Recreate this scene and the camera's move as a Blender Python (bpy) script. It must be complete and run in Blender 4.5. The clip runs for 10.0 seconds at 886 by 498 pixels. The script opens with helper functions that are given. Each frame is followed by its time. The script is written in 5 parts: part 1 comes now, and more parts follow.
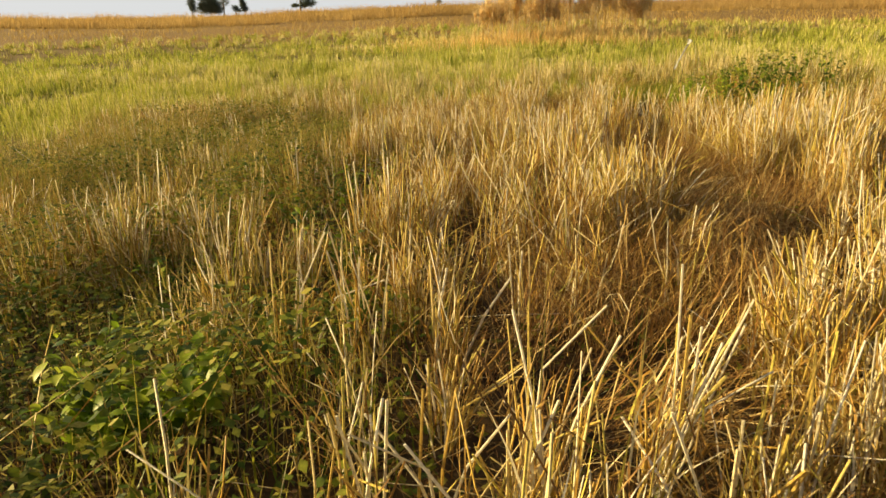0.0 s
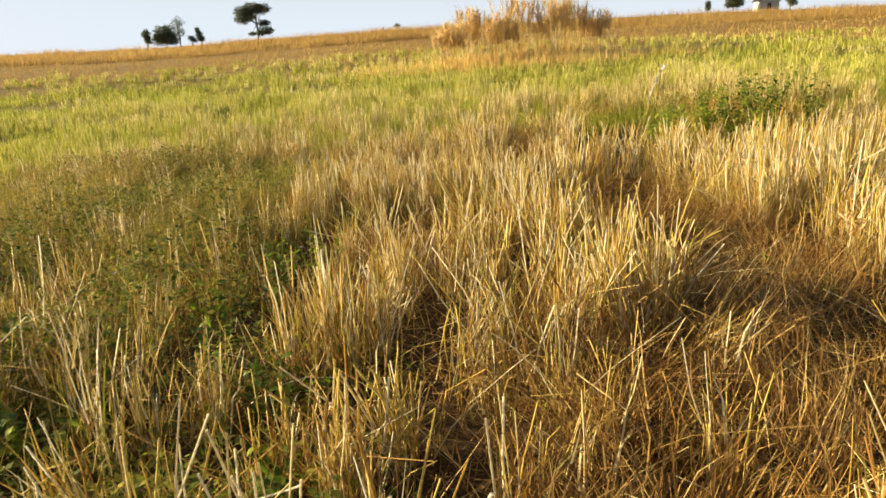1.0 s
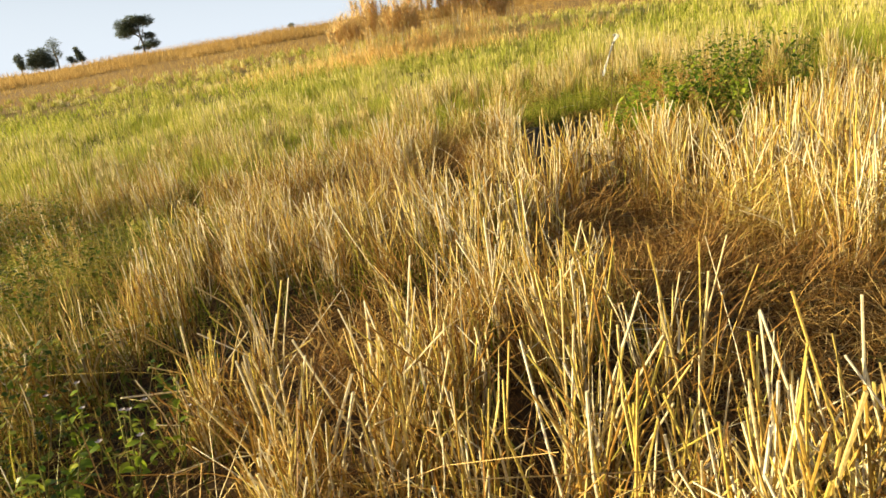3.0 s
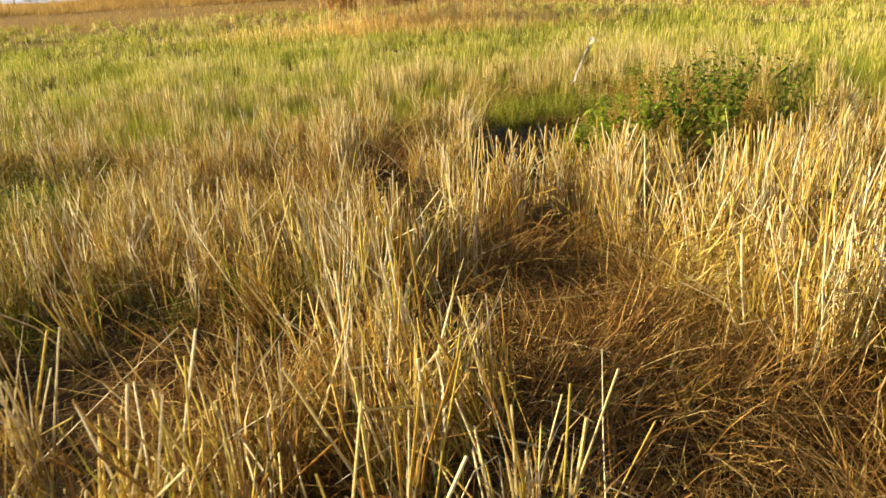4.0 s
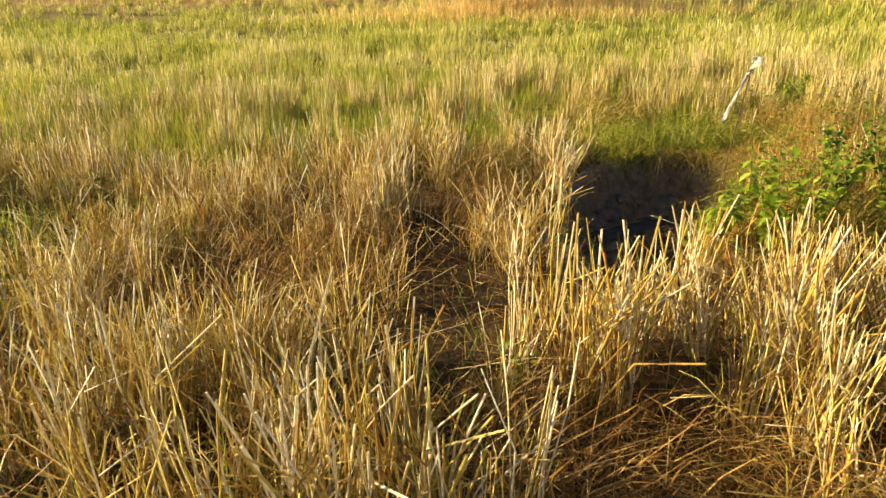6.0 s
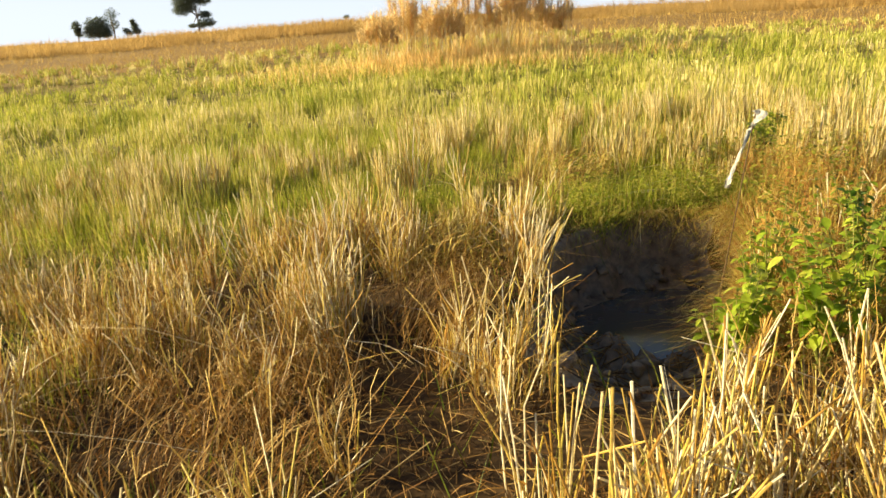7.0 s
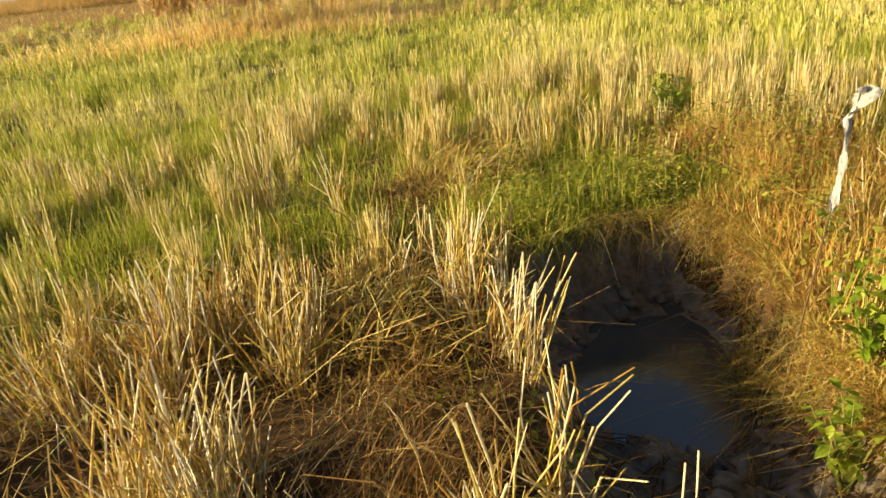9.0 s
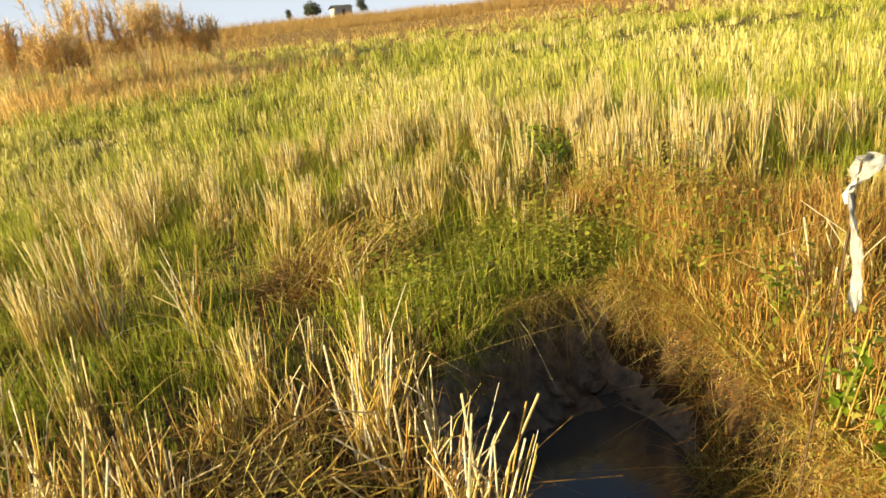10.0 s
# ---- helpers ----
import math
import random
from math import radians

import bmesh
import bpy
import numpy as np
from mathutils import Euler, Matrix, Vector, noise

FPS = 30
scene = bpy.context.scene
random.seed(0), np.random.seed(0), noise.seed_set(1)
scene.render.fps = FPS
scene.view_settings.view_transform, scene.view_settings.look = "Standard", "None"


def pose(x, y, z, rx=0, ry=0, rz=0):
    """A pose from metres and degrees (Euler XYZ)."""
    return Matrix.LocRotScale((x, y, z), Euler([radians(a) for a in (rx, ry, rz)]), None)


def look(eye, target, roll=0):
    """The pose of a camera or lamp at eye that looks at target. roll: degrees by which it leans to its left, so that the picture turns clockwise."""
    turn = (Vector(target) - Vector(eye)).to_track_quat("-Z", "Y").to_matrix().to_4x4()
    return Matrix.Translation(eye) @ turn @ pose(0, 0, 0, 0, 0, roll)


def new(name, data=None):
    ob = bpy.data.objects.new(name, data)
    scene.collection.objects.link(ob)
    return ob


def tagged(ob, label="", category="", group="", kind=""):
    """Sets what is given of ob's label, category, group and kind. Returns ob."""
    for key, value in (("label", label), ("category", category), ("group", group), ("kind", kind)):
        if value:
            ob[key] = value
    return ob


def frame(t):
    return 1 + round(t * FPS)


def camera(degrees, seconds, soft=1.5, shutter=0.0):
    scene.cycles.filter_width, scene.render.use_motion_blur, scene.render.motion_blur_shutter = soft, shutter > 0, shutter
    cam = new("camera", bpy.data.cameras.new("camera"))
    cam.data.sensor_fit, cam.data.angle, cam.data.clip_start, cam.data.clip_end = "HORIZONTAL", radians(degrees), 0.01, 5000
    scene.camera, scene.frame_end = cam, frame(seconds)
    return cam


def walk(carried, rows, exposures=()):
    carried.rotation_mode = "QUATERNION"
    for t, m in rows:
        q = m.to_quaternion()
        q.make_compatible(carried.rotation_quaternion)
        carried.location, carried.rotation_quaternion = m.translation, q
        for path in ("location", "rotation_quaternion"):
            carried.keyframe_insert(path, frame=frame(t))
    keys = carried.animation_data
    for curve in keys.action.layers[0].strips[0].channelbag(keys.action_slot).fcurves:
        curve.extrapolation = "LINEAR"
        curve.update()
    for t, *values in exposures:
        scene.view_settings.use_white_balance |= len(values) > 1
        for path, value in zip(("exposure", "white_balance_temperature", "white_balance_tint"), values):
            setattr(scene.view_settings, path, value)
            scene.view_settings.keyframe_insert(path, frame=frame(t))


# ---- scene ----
cam = camera(67.9, 10.0, shutter=0.1)
PATH = [
    (0, (-0.073, 0.000, 1.196), (-0.121, 1.907, 0.596), 0.2),
    (0.5, (-0.053, 0.428, 1.232), (-0.133, 2.348, 0.678), 1.0),
    (1, (-0.014, 0.892, 1.336), (0.030, 2.816, 0.793), -1.8),
    (1.5, (0.002, 1.337, 1.324), (0.161, 3.237, 0.721), -4.0),
    (2, (-0.101, 1.817, 1.350), (0.122, 3.727, 0.801), -3.7),
    (2.2, (-0.122, 2.030, 1.333), (0.169, 3.938, 0.810), -6.5),
    (3.3, (0.234, 2.913, 1.331), (0.492, 4.795, 0.704), -7.4),
    (3.5, (0.331, 2.997, 1.374), (0.565, 4.876, 0.729), -5.1),
    (4, (0.633, 3.332, 1.366), (0.937, 5.200, 0.719), -0.9),
    (4.5, (0.832, 3.795, 1.402), (1.182, 5.640, 0.714), 3.4),
    (5, (0.959, 4.141, 1.447), (1.064, 5.991, 0.693), 4.1),
    (5.2, (0.998, 4.290, 1.464), (1.027, 6.161, 0.758), 3.2),
    (6.3, (1.002, 5.219, 1.488), (1.033, 7.094, 0.793), 0.8),
    (6.5, (1.016, 5.379, 1.480), (1.029, 7.248, 0.770), 1.3),
    (7, (1.010, 5.793, 1.556), (1.174, 7.703, 0.986), -2.1),
    (7.5, (0.993, 6.201, 1.564), (1.323, 8.098, 1.027), -4.8),
    (8, (0.968, 6.630, 1.564), (1.431, 8.478, 0.954), -7.6),
    (8.5, (0.877, 7.018, 1.597), (1.281, 8.906, 1.074), -6.7),
    (9, (0.826, 7.419, 1.563), (1.490, 9.176, 0.876), -4.3),
    (9.5, (0.872, 7.735, 1.564), (1.713, 9.424, 0.901), -3.0),
    (10, (1.015, 8.126, 1.620), (2.069, 9.720, 1.031), -6.6),
]
EXPOSURES = [(0.0, 1.02, 7450, 12), (0.5, 1.09, 6850, 11), (1.0, 1.27, 6650, 10), (2.0, 1.37, 6650, 10), (3.5, 1.25, 6650, 10), (4.0, 1.21, 6650, 10), (5.0, 1.17, 6650, 10), (6.5, 1.45, 6650, 10), (7.0, 1.45, 6650, 10), (7.5, 1.29, 6650, 10), (8.0, 1.25, 6650, 10), (9.0, 1.22, 6650, 10), (9.5, 1.20, 6650, 10), (10.0, 1.27, 6650, 10)]
walk(cam, [(t, look(eye, target, roll)) for t, eye, target, roll in PATH], EXPOSURES)

# ---- world and sun ----
SUN_AZ, SUN_EL = radians(-80), radians(14)      # seen from above: clockwise from +y
world = bpy.data.worlds.new("world")
scene.world = world
world.use_nodes = True
wn = world.node_tree.nodes
sky = wn.new("ShaderNodeTexSky")
sky.sky_type = "NISHITA"
sky.sun_disc = False
sky.sun_elevation, sky.sun_rotation = SUN_EL, SUN_AZ
sky.air_density, sky.dust_density, sky.ozone_density = 0.9, 2.0, 1.2
wn["Background"].inputs["Strength"].default_value = 0.045
# pale haze that thickens towards the horizon all round
coord, split = wn.new("ShaderNodeTexCoord"), wn.new("ShaderNodeSeparateXYZ")
haze, veil = wn.new("ShaderNodeValToRGB"), wn.new("ShaderNodeMix")
world.node_tree.links.new(coord.outputs["Generated"], split.inputs["Vector"])
world.node_tree.links.new(split.outputs["Z"], haze.inputs["Fac"])
haze.color_ramp.interpolation = "EASE"
haze.color_ramp.elements[0].position, haze.color_ramp.elements[0].color = 0.0, (0.95, 0.95, 0.95, 1)
haze.color_ramp.elements[1].position, haze.color_ramp.elements[1].color = 0.4, (0, 0, 0, 1)
veil.data_type = "RGBA"
world.node_tree.links.new(haze.outputs["Color"], veil.inputs["Factor"])
world.node_tree.links.new(sky.outputs["Color"], veil.inputs["A"])
veil.inputs["B"].default_value = (7.6, 8.5, 9.6, 1)
world.node_tree.links.new(veil.outputs["Result"], wn["Background"].inputs["Color"])

sun_dir = Vector((math.sin(SUN_AZ) * math.cos(SUN_EL), math.cos(SUN_AZ) * math.cos(SUN_EL), math.sin(SUN_EL)))
sun = new("sun", bpy.data.lights.new("sun", "SUN"))
sun.data.energy, sun.data.angle, sun.data.color = 5.0, radians(0.7), (1.0, 0.80, 0.415)
sun.matrix_world = look((0, 0, 30), Vector((0, 0, 30)) - sun_dir)


# ---- materials ----
def nodes_of(name):
    m = bpy.data.materials.new(name)
    m.use_nodes = True
    return m, m.node_tree.nodes, m.node_tree.links, m.node_tree.nodes["Principled BSDF"]


def ramp(nodes, stops, mode="LINEAR"):
    r = nodes.new("ShaderNodeValToRGB")
    el = r.color_ramp.elements
    r.color_ramp.interpolation = mode
    while len(el) < len(stops):
        el.new(0.5)
    for e, (p, c) in zip(el, stops):
        e.position, e.color = p, (*c, 1)
    return r


def plant_material(name, stops, through_light=0.3, rough=0.6, source="island", patch=0.25, grain=90.0, patch_scale=0.9, spread=1.0):
    """Leaves and straw: a colour of its own for every blade, patches over the field, fibre grain."""
    m, n, l, b = nodes_of(name)
    if source == "island":
        rnd = n.new("ShaderNodeNewGeometry").outputs["Random Per Island"]
    else:
        rnd = n.new("ShaderNodeObjectInfo").outputs["Random"]
    geo = n.new("ShaderNodeNewGeometry")
    big = n.new("ShaderNodeTexNoise")
    big.inputs["Scale"].default_value = patch_scale
    big.inputs["Detail"].default_value = 3
    l.new(geo.outputs["Position"], big.inputs["Vector"])
    shift = n.new("ShaderNodeMath")
    shift.operation = "MULTIPLY_ADD"
    l.new(big.outputs["Fac"], shift.inputs[0])
    shift.inputs[1].default_value, shift.inputs[2].default_value = patch * 2, -patch
    add = n.new("ShaderNodeMath")
    add.operation = "ADD"
    add.use_clamp = True
    each = n.new("ShaderNodeMath")
    each.operation = "MULTIPLY_ADD"
    l.new(rnd, each.inputs[0])
    each.inputs[1].default_value, each.inputs[2].default_value = spread, 0.5 - spread / 2
    l.new(each.outputs[0], add.inputs[0])
    l.new(shift.outputs[0], add.inputs[1])
    r = ramp(n, stops)
    l.new(add.outputs[0], r.inputs["Fac"])
    fine = n.new("ShaderNodeTexNoise")
    fine.inputs["Scale"].default_value = grain
    fine.inputs["Detail"].default_value = 2
    l.new(geo.outputs["Position"], fine.inputs["Vector"])
    fr = ramp(n, [(0.3, (0.62, 0.58, 0.52)), (0.7, (1.12, 1.1, 1.05))])
    l.new(fine.outputs["Fac"], fr.inputs["Fac"])
    mix = n.new("ShaderNodeMix")
    mix.data_type, mix.blend_type = "RGBA", "MULTIPLY"
    mix.inputs["Factor"].default_value = 0.8
    l.new(r.outputs["Color"], mix.inputs["A"])
    l.new(fr.outputs["Color"], mix.inputs["B"])
    l.new(mix.outputs["Result"], b.inputs["Base Color"])
    b.inputs["Roughness"].default_value = rough
    b.inputs["Specular IOR Level"].default_value = 0.3
    if through_light:
        t = n.new("ShaderNodeBsdfTranslucent")
        l.new(mix.outputs["Result"], t.inputs["Color"])
        ms = n.new("ShaderNodeMixShader")
        ms.inputs["Fac"].default_value = through_light
        l.new(b.outputs["BSDF"], ms.inputs[1])
        l.new(t.outputs["BSDF"], ms.inputs[2])
        l.new(ms.outputs["Shader"], n["Material Output"].inputs["Surface"])
    return m


STRAW = [(0.0, (0.40, 0.22, 0.055)), (0.12, (0.58, 0.38, 0.085)), (0.28, (0.68, 0.51, 0.155)), (0.42, (0.66, 0.57, 0.13)), (0.54, (0.78, 0.65, 0.30)), (0.7, (0.88, 0.80, 0.56)), (0.85, (0.91, 0.86, 0.68)), (1.0, (0.95, 0.92, 0.82))]
mat_straw = plant_material("straw", STRAW, 0.2, 0.5, "island", 0.16)
mat_straw_single = plant_material("straw_stalk", STRAW, 0.2, 0.5, "object", 0.1)
mat_pale = plant_material("pale_straw", [(0.0, (0.48, 0.35, 0.11)), (0.3, (0.65, 0.55, 0.19)), (0.6, (0.77, 0.67, 0.32)), (1.0, (0.90, 0.84, 0.58))], 0.25, 0.55, "island", 0.25)
mat_skirt = plant_material("skirt_leaf", [(0.0, (0.15, 0.075, 0.022)), (0.35, (0.38, 0.21, 0.056)), (0.7, (0.60, 0.40, 0.12)), (1.0, (0.80, 0.66, 0.34))], 0.25, 0.6, "island", 0.3)
mat_litter = plant_material("dry_litter", [(0.0, (0.07, 0.036, 0.015)), (0.3, (0.20, 0.11, 0.037)), (0.6, (0.37, 0.22, 0.075)), (0.82, (0.54, 0.37, 0.14)), (1.0, (0.68, 0.53, 0.26))], 0.2, 0.65)
mat_gold = plant_material("golden_leaf", [(0.0, (0.24, 0.13, 0.035)), (0.25, (0.46, 0.30, 0.08)), (0.5, (0.62, 0.48, 0.14)), (0.68, (0.50, 0.47, 0.09)), (0.85, (0.72, 0.60, 0.24)), (1.0, (0.83, 0.74, 0.44))], 0.3, 0.6)
mat_dry_leaf = plant_material("dry_leaf", [(0.0, (0.20, 0.09, 0.022)), (0.4, (0.44, 0.24, 0.05)), (0.75, (0.62, 0.42, 0.10)), (1.0, (0.76, 0.64, 0.28))], 0.25, 0.6, "object", 0.1)
mat_brown = plant_material("brown_straw", [(0.0, (0.14, 0.07, 0.024)), (0.4, (0.34, 0.18, 0.05)), (0.75, (0.56, 0.36, 0.11)), (1.0, (0.80, 0.64, 0.32))], 0.2, 0.6)
mat_mat = plant_material("trodden_straw", [(0.0, (0.26, 0.14, 0.05)), (0.35, (0.46, 0.29, 0.10)), (0.7, (0.66, 0.49, 0.20)), (1.0, (0.82, 0.69, 0.40))], 0.25, 0.6, "island", 0.25)
mat_under = plant_material("field_foot", [(0.0, (0.10, 0.13, 0.02)), (0.35, (0.20, 0.24, 0.03)), (0.65, (0.36, 0.34, 0.06)), (1.0, (0.52, 0.42, 0.12))], 0.3, 0.6, "island", 0.5, 6.0, 0.45, 0.7)
mat_crest = plant_material("crest_grass", [(0.0, (0.34, 0.21, 0.08)), (0.5, (0.50, 0.35, 0.14)), (1.0, (0.66, 0.51, 0.24))], 0.5, 0.7, "island", 0.5, 3.0, 0.12, 0.3)
mat_green = plant_material("green_blade", [(0.0, (0.05, 0.10, 0.012)), (0.35, (0.14, 0.21, 0.02)), (0.7, (0.32, 0.36, 0.045)), (1.0, (0.54, 0.48, 0.10))], 0.4, 0.5)
mat_sward = plant_material("sward_blade", [(0.0, (0.17, 0.25, 0.02)), (0.4, (0.38, 0.47, 0.045)), (0.75, (0.56, 0.57, 0.10)), (1.0, (0.70, 0.64, 0.20))], 0.45, 0.5, "island", 0.35)
mat_lip = plant_material("lip_blade", [(0.0, (0.14, 0.21, 0.02)), (0.5, (0.36, 0.42, 0.05)), (1.0, (0.62, 0.56, 0.13))], 0.4, 0.5)
mat_plume = plant_material("plume", [(0.0, (0.70, 0.50, 0.24)), (0.5, (0.84, 0.66, 0.36)), (1.0, (0.92, 0.82, 0.56))], 0.72, 0.8)
mat_fresh = plant_material("fresh_leaf", [(0.0, (0.20, 0.34, 0.03)), (0.5, (0.36, 0.50, 0.045)), (1.0, (0.58, 0.66, 0.10))], 0.5, 0.45, "object", 0.15, 40.0)
# darker copy of the fresh leaf: shade on the weeds put into its colour
mat_shaded_leaf = plant_material("shaded_leaf", [(0.0, (0.05, 0.12, 0.015)), (0.5, (0.11, 0.21, 0.025)), (1.0, (0.24, 0.34, 0.045))], 0.4, 0.45, "object", 0.15, 40.0)
mat_rust = plant_material("rust_weed", [(0.0, (0.18, 0.08, 0.02)), (0.25, (0.42, 0.20, 0.05)), (0.5, (0.58, 0.34, 0.09)), (0.68, (0.40, 0.37, 0.06)), (0.85, (0.68, 0.52, 0.18)), (1.0, (0.80, 0.66, 0.32))], 0.25, 0.7)
mat_field = plant_material("field_blade", [(0.0, (0.22, 0.30, 0.035)), (0.3, (0.43, 0.47, 0.075)), (0.58, (0.60, 0.57, 0.15)), (0.8, (0.75, 0.67, 0.30)), (1.0, (0.87, 0.80, 0.54))], 0.3, 0.6, "island", 0.7, 6.0, 0.35, 0.75)
mat_haze = plant_material("seeding_blade", [(0.0, (0.14, 0.13, 0.025)), (0.5, (0.32, 0.27, 0.06)), (1.0, (0.54, 0.43, 0.13))], 0.3, 0.7, "island", 0.4)
mat_hill = plant_material("hill_grass", [(0.0, (0.36, 0.22, 0.06)), (0.4, (0.54, 0.36, 0.11)), (0.75, (0.66, 0.49, 0.17)), (1.0, (0.76, 0.61, 0.26))], 0.3, 0.7, "island", 0.5, 3.0, 0.12, 0.6)
mat_reed = plant_material("reed_blade", [(0.0, (0.62, 0.38, 0.12)), (0.4, (0.80, 0.58, 0.24)), (1.0, (0.92, 0.78, 0.44))], 0.72, 0.7, "island", 0.4, 3.0, 0.5)
mat_tree = plant_material("tree_leaf", [(0.0, (0.14, 0.19, 0.15)), (0.5, (0.22, 0.28, 0.21)), (1.0, (0.33, 0.38, 0.27))], 0.2, 0.6, "island", 0.2, 2.0)


def plain_material(name, a, b_, scale, rough=0.8, bump=0.3, spec=0.3):
    m, n, l, b = nodes_of(name)
    geo = n.new("ShaderNodeNewGeometry")
    t = n.new("ShaderNodeTexNoise")
    t.inputs["Scale"].default_value, t.inputs["Detail"].default_value, t.inputs["Roughness"].default_value = scale, 6, 0.65
    l.new(geo.outputs["Position"], t.inputs["Vector"])
    r = ramp(n, [(0.3, a), (0.7, b_)])
    l.new(t.outputs["Fac"], r.inputs["Fac"])
    l.new(r.outputs["Color"], b.inputs["Base Color"])
    bp = n.new("ShaderNodeBump")
    bp.inputs["Strength"].default_value, bp.inputs["Distance"].default_value = bump, 0.02
    l.new(t.outputs["Fac"], bp.inputs["Height"])
    l.new(bp.outputs["Normal"], b.inputs["Normal"])
    b.inputs["Roughness"].default_value, b.inputs["Specular IOR Level"].default_value = rough, spec
    return m


mat_mud = plain_material("wet_mud", (0.075, 0.058, 0.045), (0.30, 0.24, 0.18), 11, 0.55, 0.8, 0.4)


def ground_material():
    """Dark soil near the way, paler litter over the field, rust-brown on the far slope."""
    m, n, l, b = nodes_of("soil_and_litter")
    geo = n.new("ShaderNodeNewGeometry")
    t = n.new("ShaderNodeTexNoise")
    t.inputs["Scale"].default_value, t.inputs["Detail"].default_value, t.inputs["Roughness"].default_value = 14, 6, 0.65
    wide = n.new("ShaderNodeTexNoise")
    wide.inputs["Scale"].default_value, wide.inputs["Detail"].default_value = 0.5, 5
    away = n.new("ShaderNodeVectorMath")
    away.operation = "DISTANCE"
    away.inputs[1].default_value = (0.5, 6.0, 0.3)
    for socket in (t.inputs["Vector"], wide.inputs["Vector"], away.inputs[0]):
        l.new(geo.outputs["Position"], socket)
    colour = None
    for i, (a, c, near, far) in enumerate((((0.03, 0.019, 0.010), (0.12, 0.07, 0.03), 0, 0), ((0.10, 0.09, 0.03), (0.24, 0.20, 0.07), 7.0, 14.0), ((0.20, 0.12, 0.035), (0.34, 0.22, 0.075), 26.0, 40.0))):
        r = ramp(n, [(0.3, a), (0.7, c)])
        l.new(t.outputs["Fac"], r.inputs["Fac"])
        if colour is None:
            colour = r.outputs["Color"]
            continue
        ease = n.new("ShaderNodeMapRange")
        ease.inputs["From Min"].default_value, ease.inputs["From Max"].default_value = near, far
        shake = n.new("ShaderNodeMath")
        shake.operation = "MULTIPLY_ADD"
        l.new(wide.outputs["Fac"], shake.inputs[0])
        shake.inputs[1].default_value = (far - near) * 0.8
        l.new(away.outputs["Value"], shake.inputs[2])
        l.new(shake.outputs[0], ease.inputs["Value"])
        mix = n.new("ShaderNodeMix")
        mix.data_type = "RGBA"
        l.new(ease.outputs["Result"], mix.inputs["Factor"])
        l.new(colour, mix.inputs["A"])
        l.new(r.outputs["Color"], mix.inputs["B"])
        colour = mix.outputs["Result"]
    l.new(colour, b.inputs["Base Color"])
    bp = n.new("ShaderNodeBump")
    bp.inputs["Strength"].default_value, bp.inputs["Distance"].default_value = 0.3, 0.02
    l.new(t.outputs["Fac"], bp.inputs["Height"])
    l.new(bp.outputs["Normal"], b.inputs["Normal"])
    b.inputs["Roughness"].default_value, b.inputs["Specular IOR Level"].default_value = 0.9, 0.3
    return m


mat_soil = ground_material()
mat_water = plain_material("murky_water", (0.070, 0.073, 0.074), (0.095, 0.097, 0.096), 2, 0.05, 0.01, 1.0)
mat_bark = plain_material("pale_bark", (0.20, 0.17, 0.13), (0.42, 0.38, 0.31), 3, 0.9)
mat_stick = plain_material("grey_wood", (0.07, 0.045, 0.025), (0.16, 0.10, 0.05), 60, 0.8)
mat_stem = plain_material("weed_stem", (0.12, 0.15, 0.03), (0.26, 0.24, 0.06), 60, 0.7, 0.1)
mat_roof = plain_material("grey_sheet_roof", (0.30, 0.31, 0.32), (0.42, 0.43, 0.44), 2, 0.6)
mat_wall = plain_material("pale_plaster", (0.50, 0.50, 0.50), (0.62, 0.61, 0.60), 2, 0.9)
# near black: the shade inside the hut's doorway, put into the colour
mat_opening_shade = plain_material("opening_shade", (0.03, 0.03, 0.03), (0.05, 0.05, 0.05), 2, 0.7)
mat_petal = plain_material("petal", (0.62, 0.55, 0.66), (0.80, 0.76, 0.82), 60, 0.6, 0.1)
mat_plastic = plain_material("white_plastic", (0.55, 0.56, 0.60), (0.78, 0.78, 0.79), 45, 0.4, 0.5)


# ---- numbers of the land ----
rng = np.random.default_rng(7)
LATTICE = rng.random((64, 64))


def vnoise(x, y, size, off=0.0):
    """Smooth value noise, 0 to 1."""
    u, v = x / size + off, y / size + off * 1.7
    i, j = np.floor(u).astype(int), np.floor(v).astype(int)
    f, g = u - i, v - j
    f, g = f * f * (3 - 2 * f), g * g * (3 - 2 * g)
    a = LATTICE[i % 64, j % 64] * (1 - f) + LATTICE[(i + 1) % 64, j % 64] * f
    b = LATTICE[i % 64, (j + 1) % 64] * (1 - f) + LATTICE[(i + 1) % 64, (j + 1) % 64] * f
    return a * (1 - g) + b * g


def smooth(a, b, x):
    t = np.clip((x - a) / (b - a), 0, 1)
    return t * t * (3 - 2 * t)


RIM = np.array([(1.64, 8.62), (1.76, 8.95), (1.88, 9.25), (2.06, 9.75), (2.3, 10.15), (2.62, 10.42), (2.95, 10.46), (3.22, 10.42), (3.42, 10.28),
                (3.46, 10.02), (3.34, 9.7), (3.12, 9.4), (2.94, 9.08), (2.8, 8.75), (2.62, 8.3), (2.3, 8.0), (1.8, 8.12)])
SHORE = np.array([(2.16, 9.5), (2.22, 9.8), (2.45, 9.98), (2.72, 10.12), (3.0, 10.14), (3.26, 10.06), (3.15, 9.72), (2.97, 9.32), (2.78, 9.05), (2.45, 9.0), (2.22, 9.2)])
HOLE_MID = (2.65, 9.6)
WATER_Z = -0.14


